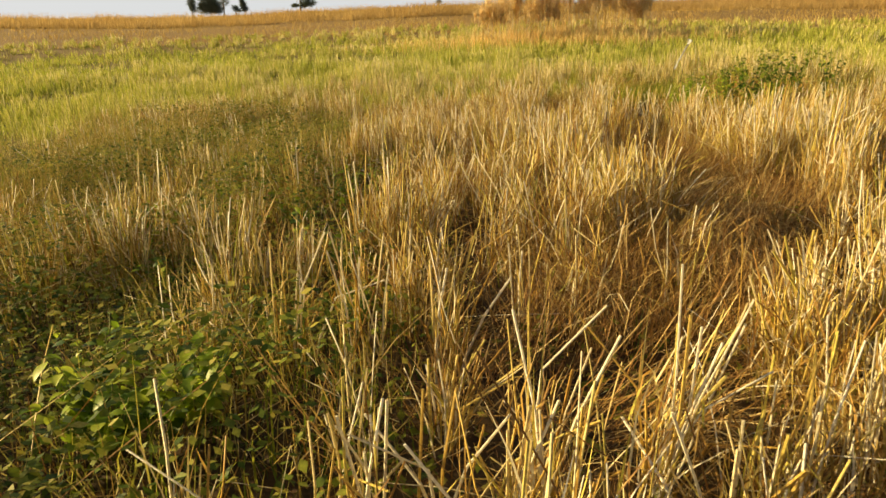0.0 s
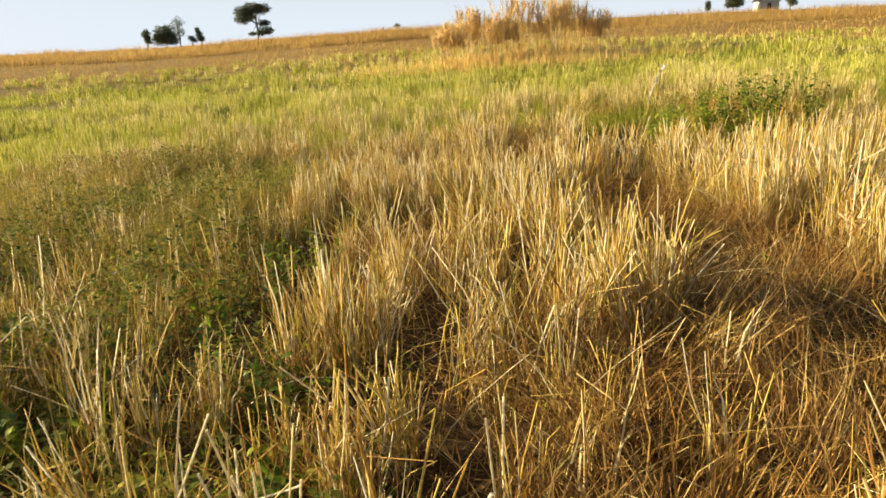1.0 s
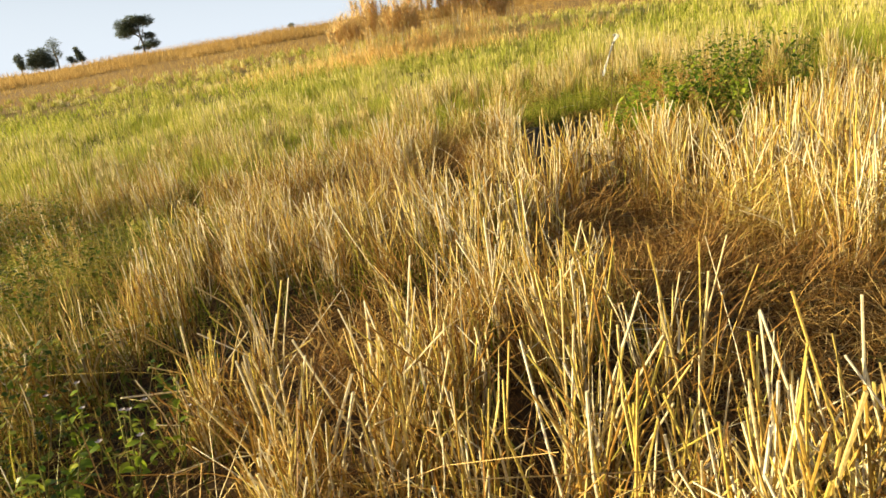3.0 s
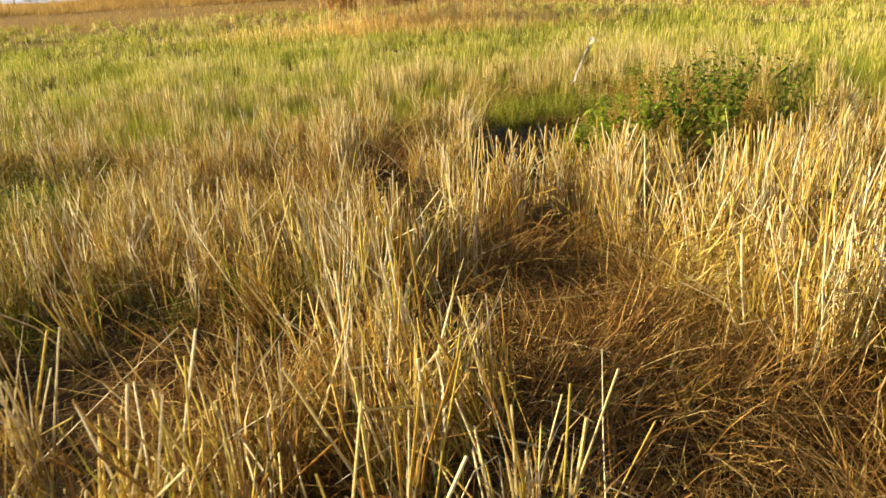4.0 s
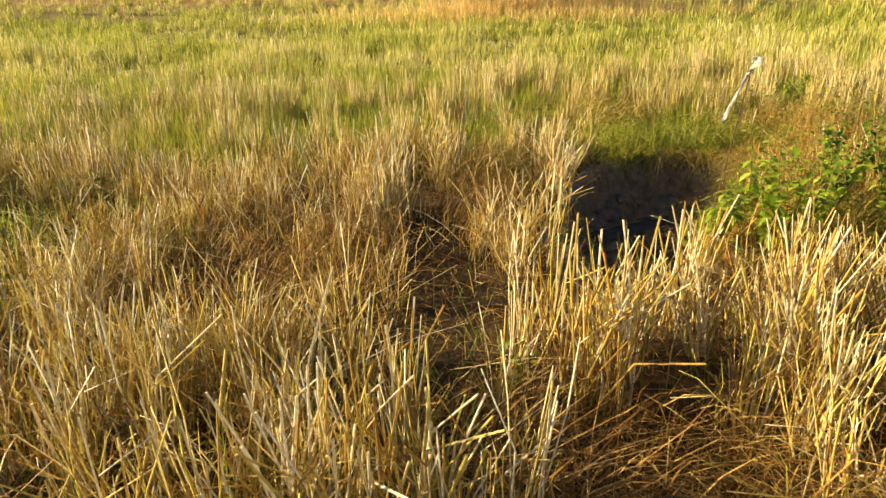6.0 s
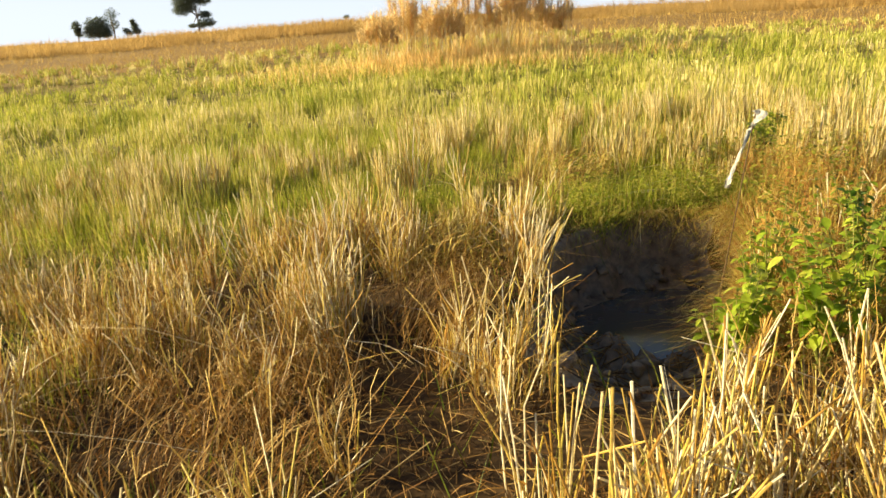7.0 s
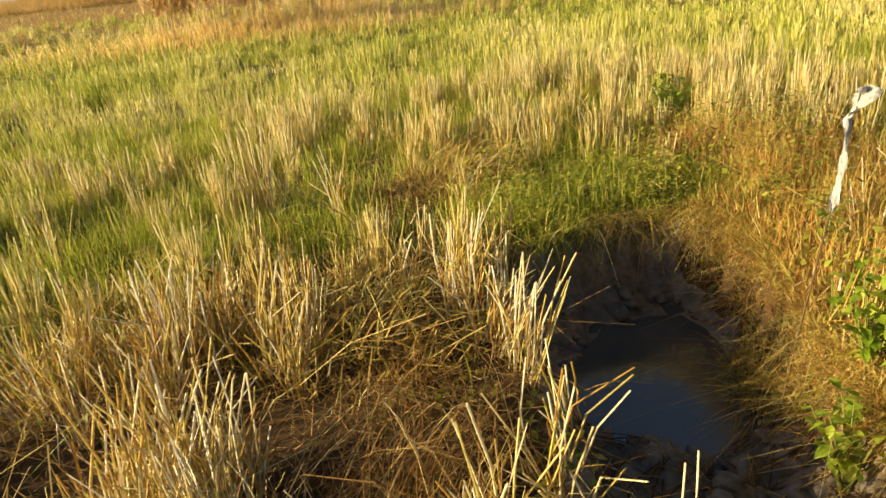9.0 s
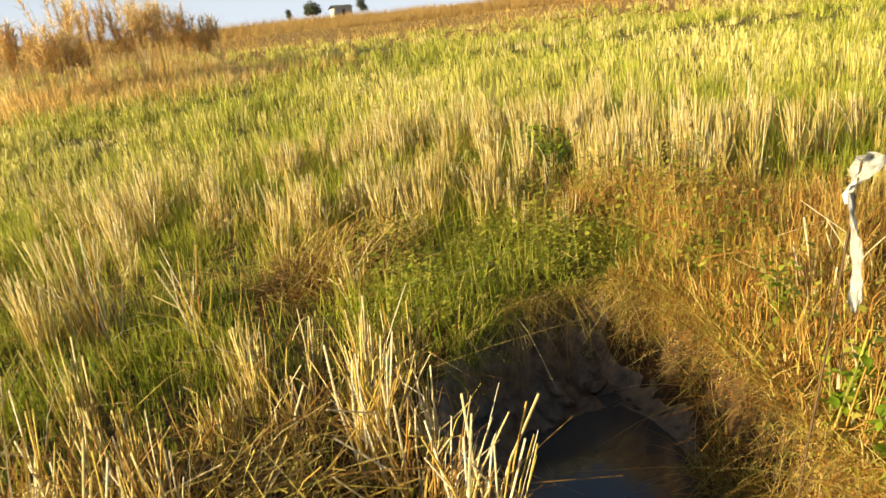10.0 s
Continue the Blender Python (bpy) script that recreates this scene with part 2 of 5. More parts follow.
def ring_distance(ring, x, y):
    """Distance to a closed outline, negative inside."""
    d = np.full(np.shape(x), 1e9)
    inside = np.zeros(np.shape(x), bool)
    for (ax, ay), (bx, by) in zip(ring, np.roll(ring, -1, 0)):
        ex, ey = bx - ax, by - ay
        t = np.clip(((x - ax) * ex + (y - ay) * ey) / (ex * ex + ey * ey), 0, 1)
        d = np.minimum(d, np.hypot(x - ax - t * ex, y - ay - t * ey))
        cross = (ay > y) != (by > y)
        inside ^= cross & (x < (bx - ax) * (y - ay) / (by - ay + 1e-12) + ax)
    return np.where(inside, -d, d)


def hole_distance(x, y):
    return ring_distance(RIM, x, y) + 0.06 * (vnoise(x, y, 0.22, 14) - 0.5)


SKY_AZ = [-180, -90, -40, -26, -19, -13, -7, 0, 8, 15, 23, 32, 60, 120, 180]
SKY_EL = [0.8, 1.2, 1.8, 2.1, 2.4, 2.8, 3.08, 3.3, 3.5, 3.62, 3.62, 3.48, 3.2, 1.4, 0.8]


def land(x, y):
    """Height of the ground."""
    x, y = np.asarray(x, float), np.asarray(y, float)
    near = 0.061 * np.clip(x, -10, 10) + 0.04 + 0.025 * np.clip(y - 7, 0, 30)
    near += 0.06 * (vnoise(x, y, 0.9) - 0.5) + 0.03 * (vnoise(x, y, 0.31, 3.1) - 0.5)
    dx, dy = x - 0.5, y - 4.0
    r, az = np.hypot(dx, dy), np.degrees(np.arctan2(dx, dy))
    el = np.interp(az, SKY_AZ, SKY_EL)
    crest = 1.4 + 70 * np.tan(np.radians(el)) - 0.95
    u = np.clip((r - 12) / 58, 0, 1)
    k = 12 / np.maximum(r, 1e-6)
    edge = 0.061 * np.clip(0.5 + dx * k, -10, 10) + 0.04 + 0.025 * np.clip(4 + dy * k - 7, 0, 30)
    far = edge + (crest - edge) * (0.75 * u + 0.25 * u * u) + 0.25 * (vnoise(x, y, 7.0, 1.3) - 0.5) * smooth(12, 25, r)
    back = np.minimum(r, 320)
    beyond = crest + (back - 70) * np.tan(np.radians(el - 0.45))
    z = np.where(r < 12, near, np.where(r < 70, far, beyond))
    sd = hole_distance(x, y)
    z = z + 0.02 * np.exp(-(np.maximum(sd, 0) / 0.7) ** 2)
    wet = ring_distance(SHORE, x, y) + 0.07 * (vnoise(x, y, 0.2, 17) - 0.5)
    t = np.clip(-sd / np.maximum(-sd + np.maximum(wet, 0), 1e-6), 0, 1)
    drop = 0.74 * smooth(0, 0.36, t) + 0.26 * smooth(0.4, 1, t)
    rough = (0.18 * (vnoise(x, y, 0.17, 5.0) - 0.5) + 0.13 * (vnoise(x, y, 0.08, 2.0) - 0.5) + 0.05 * (vnoise(x, y, 0.035, 8.0) - 0.5)) * smooth(0.03, 0.15, -sd) * smooth(0.0, 0.08, wet)
    inner = z + (WATER_Z - z) * drop + rough - 0.18 * smooth(0.0, -0.2, wet)
    return np.where(sd < 0, inner, z)


TRAIL = [(0.95, 2.75), (1.3, 3.2), (1.5, 3.9), (1.58, 4.7), (1.5, 5.3), (1.6, 5.9), (1.7, 6.45)]


def blob(x, y, cx, cy, ax, ay, soft=0.3):
    """1 inside an oval patch, falling to 0 round its edge."""
    return smooth(1 + soft, 1 - soft, np.hypot((x - cx) / ax, (y - cy) / ay))


def most(x, y, patches):
    return np.maximum.reduce([blob(x, y, *p) for p in patches])


def trail_distance(x, y):
    d = np.full(np.shape(x), 1e9)
    for (ax, ay), (bx, by) in zip(TRAIL[:-1], TRAIL[1:]):
        ex, ey = bx - ax, by - ay
        t = np.clip(((x - ax) * ex + (y - ay) * ey) / (ex * ex + ey * ey), 0, 1)
        d = np.minimum(d, np.hypot(x - ax - t * ex, y - ay - t * ey))
    return d


GAPS = ((0.98, 7.9, 0.16, 0.65), (2.15, 8.12, 0.5, 0.22), (0.48, 5.8, 0.26, 0.28), (1.0, 5.65, 0.22, 0.25), (0.5, 1.95, 0.52, 0.6), (0.34, 2.78, 0.14, 0.12), (1.5, 9.1, 0.24, 0.34), (0.08, 9.42, 0.42, 0.28), (-0.06, 3.85, 0.12, 0.3), (1.0, 2.35, 0.18, 0.2))
NESTS = ((1.4, 9.85, 0.26, 0.42), (1.95, 4.85, 0.35, 0.4), (2.55, 11.8, 0.5, 0.45), (2.1, 5.75, 0.32, 0.4), (1.35, 6.75, 0.35, 0.3), (1.75, 4.1, 0.4, 0.55))
PILES = ((2.3, 5.72, 0.36, 0.5), (2.7, 11.75, 0.4, 0.35), (1.4, 9.85, 0.26, 0.38))
BROWN = ((0.2, 8.2, 0.65, 0.85), (0.55, 2.95, 0.42, 0.5), (0.2, 5.5, 0.4, 0.7))


def trodden(x, y):
    """Where the straw is trampled flat, 0 to 1."""
    wobble = 0.14 * (vnoise(x, y, 0.35, 6) - 0.5)
    return np.maximum(smooth(0.48, 0.28, trail_distance(x, y) + wobble), most(x, y, NESTS))


def weed_side(x, y):
    """How far into the weeds beside the straw, in metres."""
    return -0.35 - x - 0.05 * y + 0.5 * smooth(4.6, 3.2, y)


def greenness(x, y):
    """How green and weedy the cover is, 0 to 1."""
    left = smooth(0.0, 0.75, weed_side(x, y) + 0.35 * (vnoise(x, y, 1.1, 9) - 0.5)) * smooth(11.0, 8.5, y)
    patches = smooth(0.6, 0.8, vnoise(x, y, 2.1, 4)) * 0.45
    behind = smooth(9.8, 11.2, y + 0.25 * x) * (0.55 + 0.45 * smooth(0.35, 0.62, vnoise(x, y, 1.5, 19)))
    lip = blob(x, y, 3.05, 10.85, 1.0, 0.55)
    beside = most(x, y, ((2.1, 12.2, 0.3, 1.2), (5.0, 12.6, 0.4, 0.8), (-2.2, 11.0, 1.2, 0.9))) * 0.9
    return np.clip(np.maximum.reduce([left, patches, behind, lip, beside]), 0, 1)


def stubble_cover(x, y):
    """Where stubble still stands, 0 to 1."""
    off = np.maximum.reduce([trodden(x, y) * 0.88, most(x, y, GAPS), smooth(0.10, 0.0, hole_distance(x, y)),
                             0.85 * blob(x, y, 3.95, 9.9, 0.8, 1.3), 0.92 * blob(x, y, 3.05, 10.85, 1.0, 0.55), blob(x, y, -1.05, 1.75, 0.5, 0.45),
                             blob(x, y, 5.05, 12.5, 0.3, 0.7), 0.92 * blob(x, y, 3.5, 8.3, 1.1, 0.7), 0.9 * blob(x, y, 2.15, 12.0, 0.25, 0.9), 0.8 * blob(x, y, 1.85, 7.6, 0.9, 0.28)])
    weedy = 0.55 * smooth(0.0, 0.65, weed_side(x, y) + 0.3 * (vnoise(x, y, 0.9, 9) - 0.5)) * smooth(10.5, 9.0, y)
    return np.clip((1 - off) * (1 - weedy), 0, 1)


def near_field(x, y):
    """1 near the way, fading out into the field."""
    return smooth(16.5, 11.5, y) * smooth(-4.8, -2.6, x) * smooth(7.5, 4.6, x)


def ragged(x, y):
    """1 round the way, fading along an uneven edge into the field beside and behind."""
    e = 1.6 * (vnoise(x, y, 1.1, 111) - 0.5)
    return smooth(-6.4, -3.8, x + e) * smooth(7.8, 5.2, x + e) * smooth(-1.5, 0.5, y + 0.5 * e)


def scatter(n, x0, x1, y0, y1, chance):
    x, y = rng.uniform(x0, x1, n), rng.uniform(y0, y1, n)
    keep = rng.random(n) < chance(x, y)
    return x[keep], y[keep]


# ---- blades and stalks in bulk ----
def mesh_from_arrays(name, verts, quads, mat, tris=None):
    me = bpy.data.meshes.new(name)
    nq, nt = len(quads), 0 if tris is None else len(tris)
    me.vertices.add(len(verts))
    me.vertices.foreach_set("co", np.ascontiguousarray(verts, np.float32).ravel())
    loops = quads.ravel() if nt == 0 else np.concatenate([quads.ravel(), tris.ravel()])
    starts = np.arange(nq) * 4
    if nt:
        starts = np.concatenate([starts, nq * 4 + np.arange(nt) * 3])
    me.loops.add(len(loops))
    me.loops.foreach_set("vertex_index", loops.astype(np.int32))
    me.polygons.add(nq + nt)
    me.polygons.foreach_set("loop_start", starts.astype(np.int32))
    me.update(calc_edges=True)
    me.materials.append(mat)
    return me


def spine(base, lean, height, droop, seg, wobble=0.045):
    """Points along every blade: (n, seg+1, 3). lean: (n, 2) sideways way of the tip over the height; droop bends it further out and down."""
    t = np.linspace(0, 1, seg + 1)[None, :, None]
    h = height[:, None, None]
    out = np.concatenate([lean, np.zeros((len(lean), 1))], 1)[:, None, :]
    p = base[:, None, :] + np.array([0, 0, 1.0]) * h * (t - droop[:, None, None] * t ** 2.5) + out * h * (t + droop[:, None, None] * t ** 2)
    step = rng.normal(0, 1.0, (len(base), seg, 3)) * h * wobble * np.array([1, 1, 0.3])
    p[:, 1:] += np.cumsum(step, 1)
    return p


def ribbons(name, base, lean, height, width, droop, mat, seg=2, pointed=True):
    n = len(base)
    p = spine(base, lean, height, droop, seg)
    a = rng.uniform(0, np.pi, n)
    side = np.stack([np.cos(a), np.sin(a), np.zeros(n)], 1)[:, None, :]
    taper = np.linspace(1, 0.12 if pointed else 0.8, seg + 1)[None, :, None]
    w = width[:, None, None] * 0.5 * taper
    v = np.stack([p - side * w, p + side * w], 2).reshape(-1, 3)
    k = np.arange(n)[:, None] * 2 * (seg + 1) + np.arange(seg)[None, :] * 2
    q = np.stack([k, k + 1, k + 3, k + 2], 2).reshape(-1, 4)
    return mesh_from_arrays(name, v, q, mat)


def stalk_arrays(base, lean, height, width, droop, seg=2):
    """Three-sided hollow-looking stalks, cut flat."""
    n = len(base)
    p = spine(base, lean, height, droop, seg, 0.022)
    if seg > 2:
        snapped = np.flatnonzero(rng.random(n) < 0.2)
        turn = rng.normal(0, 0.22, (len(snapped), 3)) * height[snapped, None]
        turn[:, 2] = -np.abs(turn[:, 2]) - 0.1 * height[snapped]
        p[snapped, -1] += turn
    a = rng.uniform(0, 6.28, n)
    ring = []
    for s in range(3):
        b = a + s * 2.0944
        ring.append(np.stack([np.cos(b), np.sin(b), np.zeros(n)], 1))
    taper = np.linspace(1.0, 0.72, seg + 1)[None, :, None]
    w = width[:, None, None] * 0.55 * taper
    v = np.stack([p + r[:, None, :] * w for r in ring], 2).reshape(-1, 3)
    k = np.arange(n)[:, None] * 3 * (seg + 1) + np.arange(seg)[None, :] * 3
    q = [np.stack([k + s, k + (s + 1) % 3, k + 3 + (s + 1) % 3, k + 3 + s], 2).reshape(-1, 4) for s in range(3)]
    top = np.arange(n) * 3 * (seg + 1) + 3 * seg
    return v, np.concatenate(q), np.stack([top, top + 1, top + 2], 1)


def stalks(name, base, lean, height, width, droop, mat, seg=2):
    v, q, t = stalk_arrays(base, lean, height, width, droop, seg)
    return mesh_from_arrays(name, v, q, mat, t)


def lying(name, x, y, length, width, mat, lift=0.05, tilt=0.12):
    """Straw lying about, as thin three-sided rods."""
    n = len(x)
    a = rng.uniform(0, 6.28, n)
    d = np.stack([np.cos(a), np.sin(a)], 1) * length[:, None] * 0.5
    z0, z1 = land(x - d[:, 0], y - d[:, 1]), land(x + d[:, 0], y + d[:, 1])
    up = rng.uniform(0.0, lift, n)
    p0 = np.stack([x - d[:, 0], y - d[:, 1], z0 + up + 0.004], 1)
    p1 = np.stack([x + d[:, 0], y + d[:, 1], z1 + up + 0.004 + rng.uniform(0, tilt, n) * length], 1)
    mid = (p0 + p1) / 2 + np.stack([np.zeros(n), np.zeros(n), rng.uniform(0, 0.06, n) * length], 1)
    p = np.stack([p0, mid, p1], 1)
    side = np.stack([-np.sin(a), np.cos(a), np.zeros(n)], 1)
    up3 = np.array([0, 0, 1.0])
    w = width[:, None] * 0.5
    ring = [side * w, -side * w, np.broadcast_to(up3, (n, 3)) * w * 1.5]
    v = np.stack([p + r[:, None, :] for r in ring], 2).reshape(-1, 3)
    k = np.arange(n)[:, None] * 9 + np.arange(2)[None, :] * 3
    q = [np.stack([k + s, k + (s + 1) % 3, k + 3 + (s + 1) % 3, k + 3 + s], 2).reshape(-1, 4) for s in range(3)]
    return mesh_from_arrays(name, v, np.concatenate(q), mat)


def stuff(name, me, label, category):
    return tagged(new(name, me), label, category, kind="stuff")


def leaning(n, spread):
    a, m = rng.uniform(0, 6.28, n), np.abs(rng.normal(0, spread, n))
    return np.stack([np.cos(a) * m, np.sin(a) * m], 1)


# ---- ground ----
def graded(fine0, fine1, step, mid0, mid1, mid_step, far):
    a = list(np.arange(fine0, fine1, step))
    lo, hi = list(np.arange(fine0 - mid_step, mid0, -mid_step)), list(np.arange(a[-1] + mid_step, mid1, mid_step))
    s, v = mid_step, hi[-1]
    while v < far:
        s *= 1.16
        v += s
        hi.append(v)
    s, v = mid_step, lo[-1]
    while v > -far:
        s *= 1.16
        v -= s
        lo.append(v)
    return np.array(sorted(lo) + a + hi)


gx, gy = graded(1.5, 4.1, 0.035, -4, 8, 0.16, 3000), graded(8.2, 11.4, 0.035, 0, 16, 0.16, 3000)
X, Y = np.meshgrid(gx, gy)
V = np.stack([X, Y, land(X, Y)], 2).reshape(-1, 3)
nx, ny = len(gx), len(gy)
I = (np.arange(ny - 1)[:, None] * nx + np.arange(nx - 1)[None, :]).ravel()
Q = np.stack([I, I + 1, I + 1 + nx, I + nx], 1)
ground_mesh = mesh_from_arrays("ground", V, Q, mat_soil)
ground_mesh.materials.append(mat_mud)
mid = V[Q].mean(1)
slot = np.where(hole_distance(mid[:, 0], mid[:, 1]) < 0.04 - 0.13 * smooth(2.7, 2.95, mid[:, 0]) * smooth(10.35, 10.2, mid[:, 1]), 1, 0)
ground_mesh.polygons.foreach_set("material_index", slot.astype(np.int32))
ground_mesh.polygons.foreach_set("use_smooth", np.ones(len(Q), bool))
ground = tagged(new("ground", ground_mesh), "dark soil and litter rising to a dry hillside", "ground", kind="structure")

wb = bmesh.new()
wb.faces.new([wb.verts.new((HOLE_MID[0] + (px - HOLE_MID[0]) * 1.15, HOLE_MID[1] + (py - HOLE_MID[1]) * 1.15, WATER_Z - 0.002)) for px, py in SHORE[::-1]])
wb.normal_update()
if wb.faces[:][0].normal.z < 0:
    bmesh.ops.reverse_faces(wb, faces=wb.faces[:])
wm = bpy.data.meshes.new("water")
wb.to_mesh(wm)
wm.materials.append(mat_water)
tagged(new("water", wm), "still murky water mirroring the sky in a hole", "water", kind="structure")


# ---- standing stubble: hills of cut straw on a loose grid ----
def grid_of_hills(x0, x1, y0, y1, step, chance):
    gx_, gy_ = np.meshgrid(np.arange(x0, x1, step), np.arange(y0, y1, step))
    gx_, gy_ = gx_.ravel() + rng.normal(0, 0.24 * step, gx_.size), gy_.ravel() + rng.normal(0, 0.24 * step, gy_.size)
    keep = rng.random(len(gx_)) < chance(gx_, gy_)
    return gx_[keep], gy_[keep]


PALE = ((3.3, 12.25, 0.6, 0.5), (4.3, 12.0, 0.3, 0.5), (1.1, 12.2, 0.3, 0.35), (0.98, 9.9, 0.28, 0.25), (1.92, 9.95, 0.2, 0.5), (1.86, 9.3, 0.08, 0.2), (2.5, 5.0, 0.4, 0.4), (1.62, 11.7, 0.12, 0.14), (2.7, 6.1, 0.75, 1.0), (2.2, 6.75, 0.25, 0.25), (1.45, 7.05, 0.35, 0.25), (5.9, 12.0, 1.5, 1.9), (0.3, 1.12, 0.42, 0.16), (-0.22, 2.75, 0.24, 0.22), (-0.45, 3.75, 0.18, 0.3), (0.25, 4.75, 0.3, 0.35), (0.32, 3.25, 0.22, 0.25), (0.82, 6.4, 0.28, 0.3), (1.3, 1.8, 0.42, 0.55), (0.62, 9.28, 0.24, 0.22), (0.8, 10.1, 0.6, 0.35), (2.45, 7.0, 0.35, 0.3),
        (0.3, 7.1, 0.7, 0.35), (0.85, 3.7, 0.32, 0.45), (4.2, 14.6, 1.0, 0.6), (2.0, 14.2, 0.8, 0.5), (-1.2, 13.0, 0.7, 0.5))


def hill_height(x, y):
    near = 0.43 + 0.10 * vnoise(x, y, 0.8, 2.2)
    near += 0.10 * blob(x, y, 1.7, 5.8, 1.9, 2.3, 0.4) - 0.05 * blob(x, y, 0.9, 9.0, 0.9, 1.3)
    far = 0.34 + 0.14 * vnoise(x, y, 1.3, 7) + 0.12 * most(x, y, PALE)
    return near + (far - near) * smooth(9.6, 11.0, y + 0.2 * x)


def hill_chance(x, y):
    thick = (0.25 + 0.7 * smooth(0.3, 0.45, vnoise(x, y, 0.33, 13))) * most(x, y, PALE)
    return smooth(17.0, 14.5, y) * ragged(x, y) * stubble_cover(x, y) * np.maximum(thick, (0.06 + 0.84 * smooth(0.42, 0.6, vnoise(x, y, 0.48, 11))) * (1 - 0.35 * smooth(10.2, 11.4, y + 0.2 * x)))


cx, cy = grid_of_hills(-6.0, 7.4, -1.3, 12.0, 0.19, lambda x, y: hill_chance(x, y) * (y + 0.2 * x < 10.5))
bx, by = grid_of_hills(-4.8, 8.5, 9.0, 17.0, 0.25, lambda x, y: hill_chance(x, y) * (y + 0.2 * x >= 10.5))
cx, cy = np.concatenate([cx, bx]), np.concatenate([cy, by])
near_hill = smooth(11.2, 9.8, cy + 0.2 * cx)
tall = hill_height(cx, cy) * rng.uniform(0.7, 1.15, len(cx)) * (0.85 + 0.3 * vnoise(cx, cy, 0.4, 17))
browned = np.clip(most(cx, cy, BROWN) + 0.25 * (vnoise(cx, cy, 0.6, 29) - 0.3), 0, 1)
tilt = leaning(len(cx), 0.12) * (0.4 + 0.6 * near_hill)[:, None] + (browned * rng.uniform(0.1, 0.5, len(cx)))[:, None] * leaning(len(cx), 0.9)
tilt += most(cx, cy, ((1.6, 9.2, 0.4, 1.0),))[:, None] * np.array([0.2, -0.06])
k = rng.integers(7, 19, len(cx)) + (7 * most(cx, cy, PALE)).astype(int) + (9 * (1 - near_hill)).astype(int)
cj = np.repeat(np.arange(len(cx)), k)
n = len(cj)
a, r = rng.uniform(0, 6.28, n), np.sqrt(rng.random(n))
rad = rng.uniform(0.035, 0.08, len(cx))[cj]
sx, sy = cx[cj] + np.cos(a) * r * rad, cy[cj] + np.sin(a) * r * rad
sl = tilt[cj] + np.stack([np.cos(a), np.sin(a)], 1) * (r * rng.uniform(0.02, 0.22, n))[:, None] + leaning(n, 0.10) * (0.5 + 0.5 * near_hill[cj])[:, None]
h = tall[cj] * np.where(rng.random(n) < 0.22, rng.uniform(0.25, 0.7, n), rng.uniform(0.72, 1.05, n))
rim_gap = hole_distance(sx, sy)
ok = rim_gap > 0.05
sx, sy, sl, h, cj, rim_gap = sx[ok], sy[ok], sl[ok], h[ok], cj[ok], rim_gap[ok]
n = len(h)
base = np.stack([sx, sy, land(sx, sy) - 0.01], 1)
weathered = rng.random(n) < 0.75 * browned[cj]
h = np.where(weathered, h * 0.85, h)
bent = np.where(weathered, rng.uniform(0.1, 0.9, n), np.where(rng.random(n) < 0.2, rng.uniform(0.15, 0.8, n), rng.uniform(-0.05, 0.1, n)))
thick = rng.uniform(0.004, 0.0086, n) * (1.2 - 0.2 * near_hill[cj])
# the hills along the way are single tufts, built further down
along = np.flatnonzero((cx > -0.6) & (cx < 2.9) & (cy > 1.2) & (cy < 10.2) & (hole_distance(cx, cy) > 0.15))
single = np.isin(cj, rng.choice(along, 150, replace=False)) & (np.bincount(cj, weathered, len(cx))[cj] < 4)
weathered &= ~single
back = (near_hill[cj] < 0.5) & ~weathered & ~single
front = ~(weathered | single | back)
for name, m, mat, label in (("standing_stubble", front, mat_straw, "cut golden straw stalks standing in clumps"), ("pale_stubble", back, mat_pale, "pale upright straw stubble beyond the hole"), ("weathered_stubble", weathered, mat_brown, "weathered brown straw stalks bent over in clumps")):
    stuff(name, stalks(name, base[m], sl[m], h[m], thick[m], bent[m], mat, 2 if name == "pale_stubble" else 3), label, "stubble")


def beside_stalks(count, spread, keep=None):
    i = rng.integers(0, len(sx), count)
    if keep is not None:
        i = i[rng.random(len(i)) < keep[i]]
    x, y = sx[i] + rng.normal(0, spread, len(i)), sy[i] + rng.normal(0, spread, len(i))
    dry = hole_distance(x, y) > 0.06 + 1.6 * spread * (spread > 0.06)
    return i[dry], x[dry], y[dry], int(dry.sum())


nearness = 0.3 + 0.7 * near_hill[cj]
# skirts of dry leaves that hang round the hills
i, lx, ly, n = beside_stalks(80000, 0.035, nearness)
out = np.stack([lx - cx[cj[i]], ly - cy[cj[i]]], 1) * 3.0
lb = np.stack([lx, ly, land(lx, ly) + h[i] * rng.uniform(0.05, 0.62, n)], 1)
stuff("dry_stubble_leaves", ribbons("dry_stubble_leaves", lb, 0.7 * sl[i] + out + leaning(n, 0.28), rng.uniform(0.08, 0.26, n), rng.uniform(0.002, 0.007, n), rng.uniform(0.1, 1.5, n), mat_skirt, 2),
      "curled orange-brown dry leaves hanging round the stalks", "dry leaves")
i, lx, ly, n = beside_stalks(30000, 0.04, nearness * ~weathered)
lb = np.stack([lx, ly, land(lx, ly) + h[i] * rng.uniform(0.1, 0.7, n)], 1)
stuff("golden_straw_leaves", ribbons("golden_straw_leaves", lb, sl[i] + leaning(n, 0.22), rng.uniform(0.10, 0.30, n), rng.uniform(0.003, 0.008, n), rng.uniform(0.0, 0.9, n), mat_gold, 2),
      "thin golden straw leaves curling through the stubble", "straw")
i, lx, ly, n = beside_stalks(15000, 0.05, np.clip(0.22 + 0.8 * greenness(sx, sy), 0, 1))
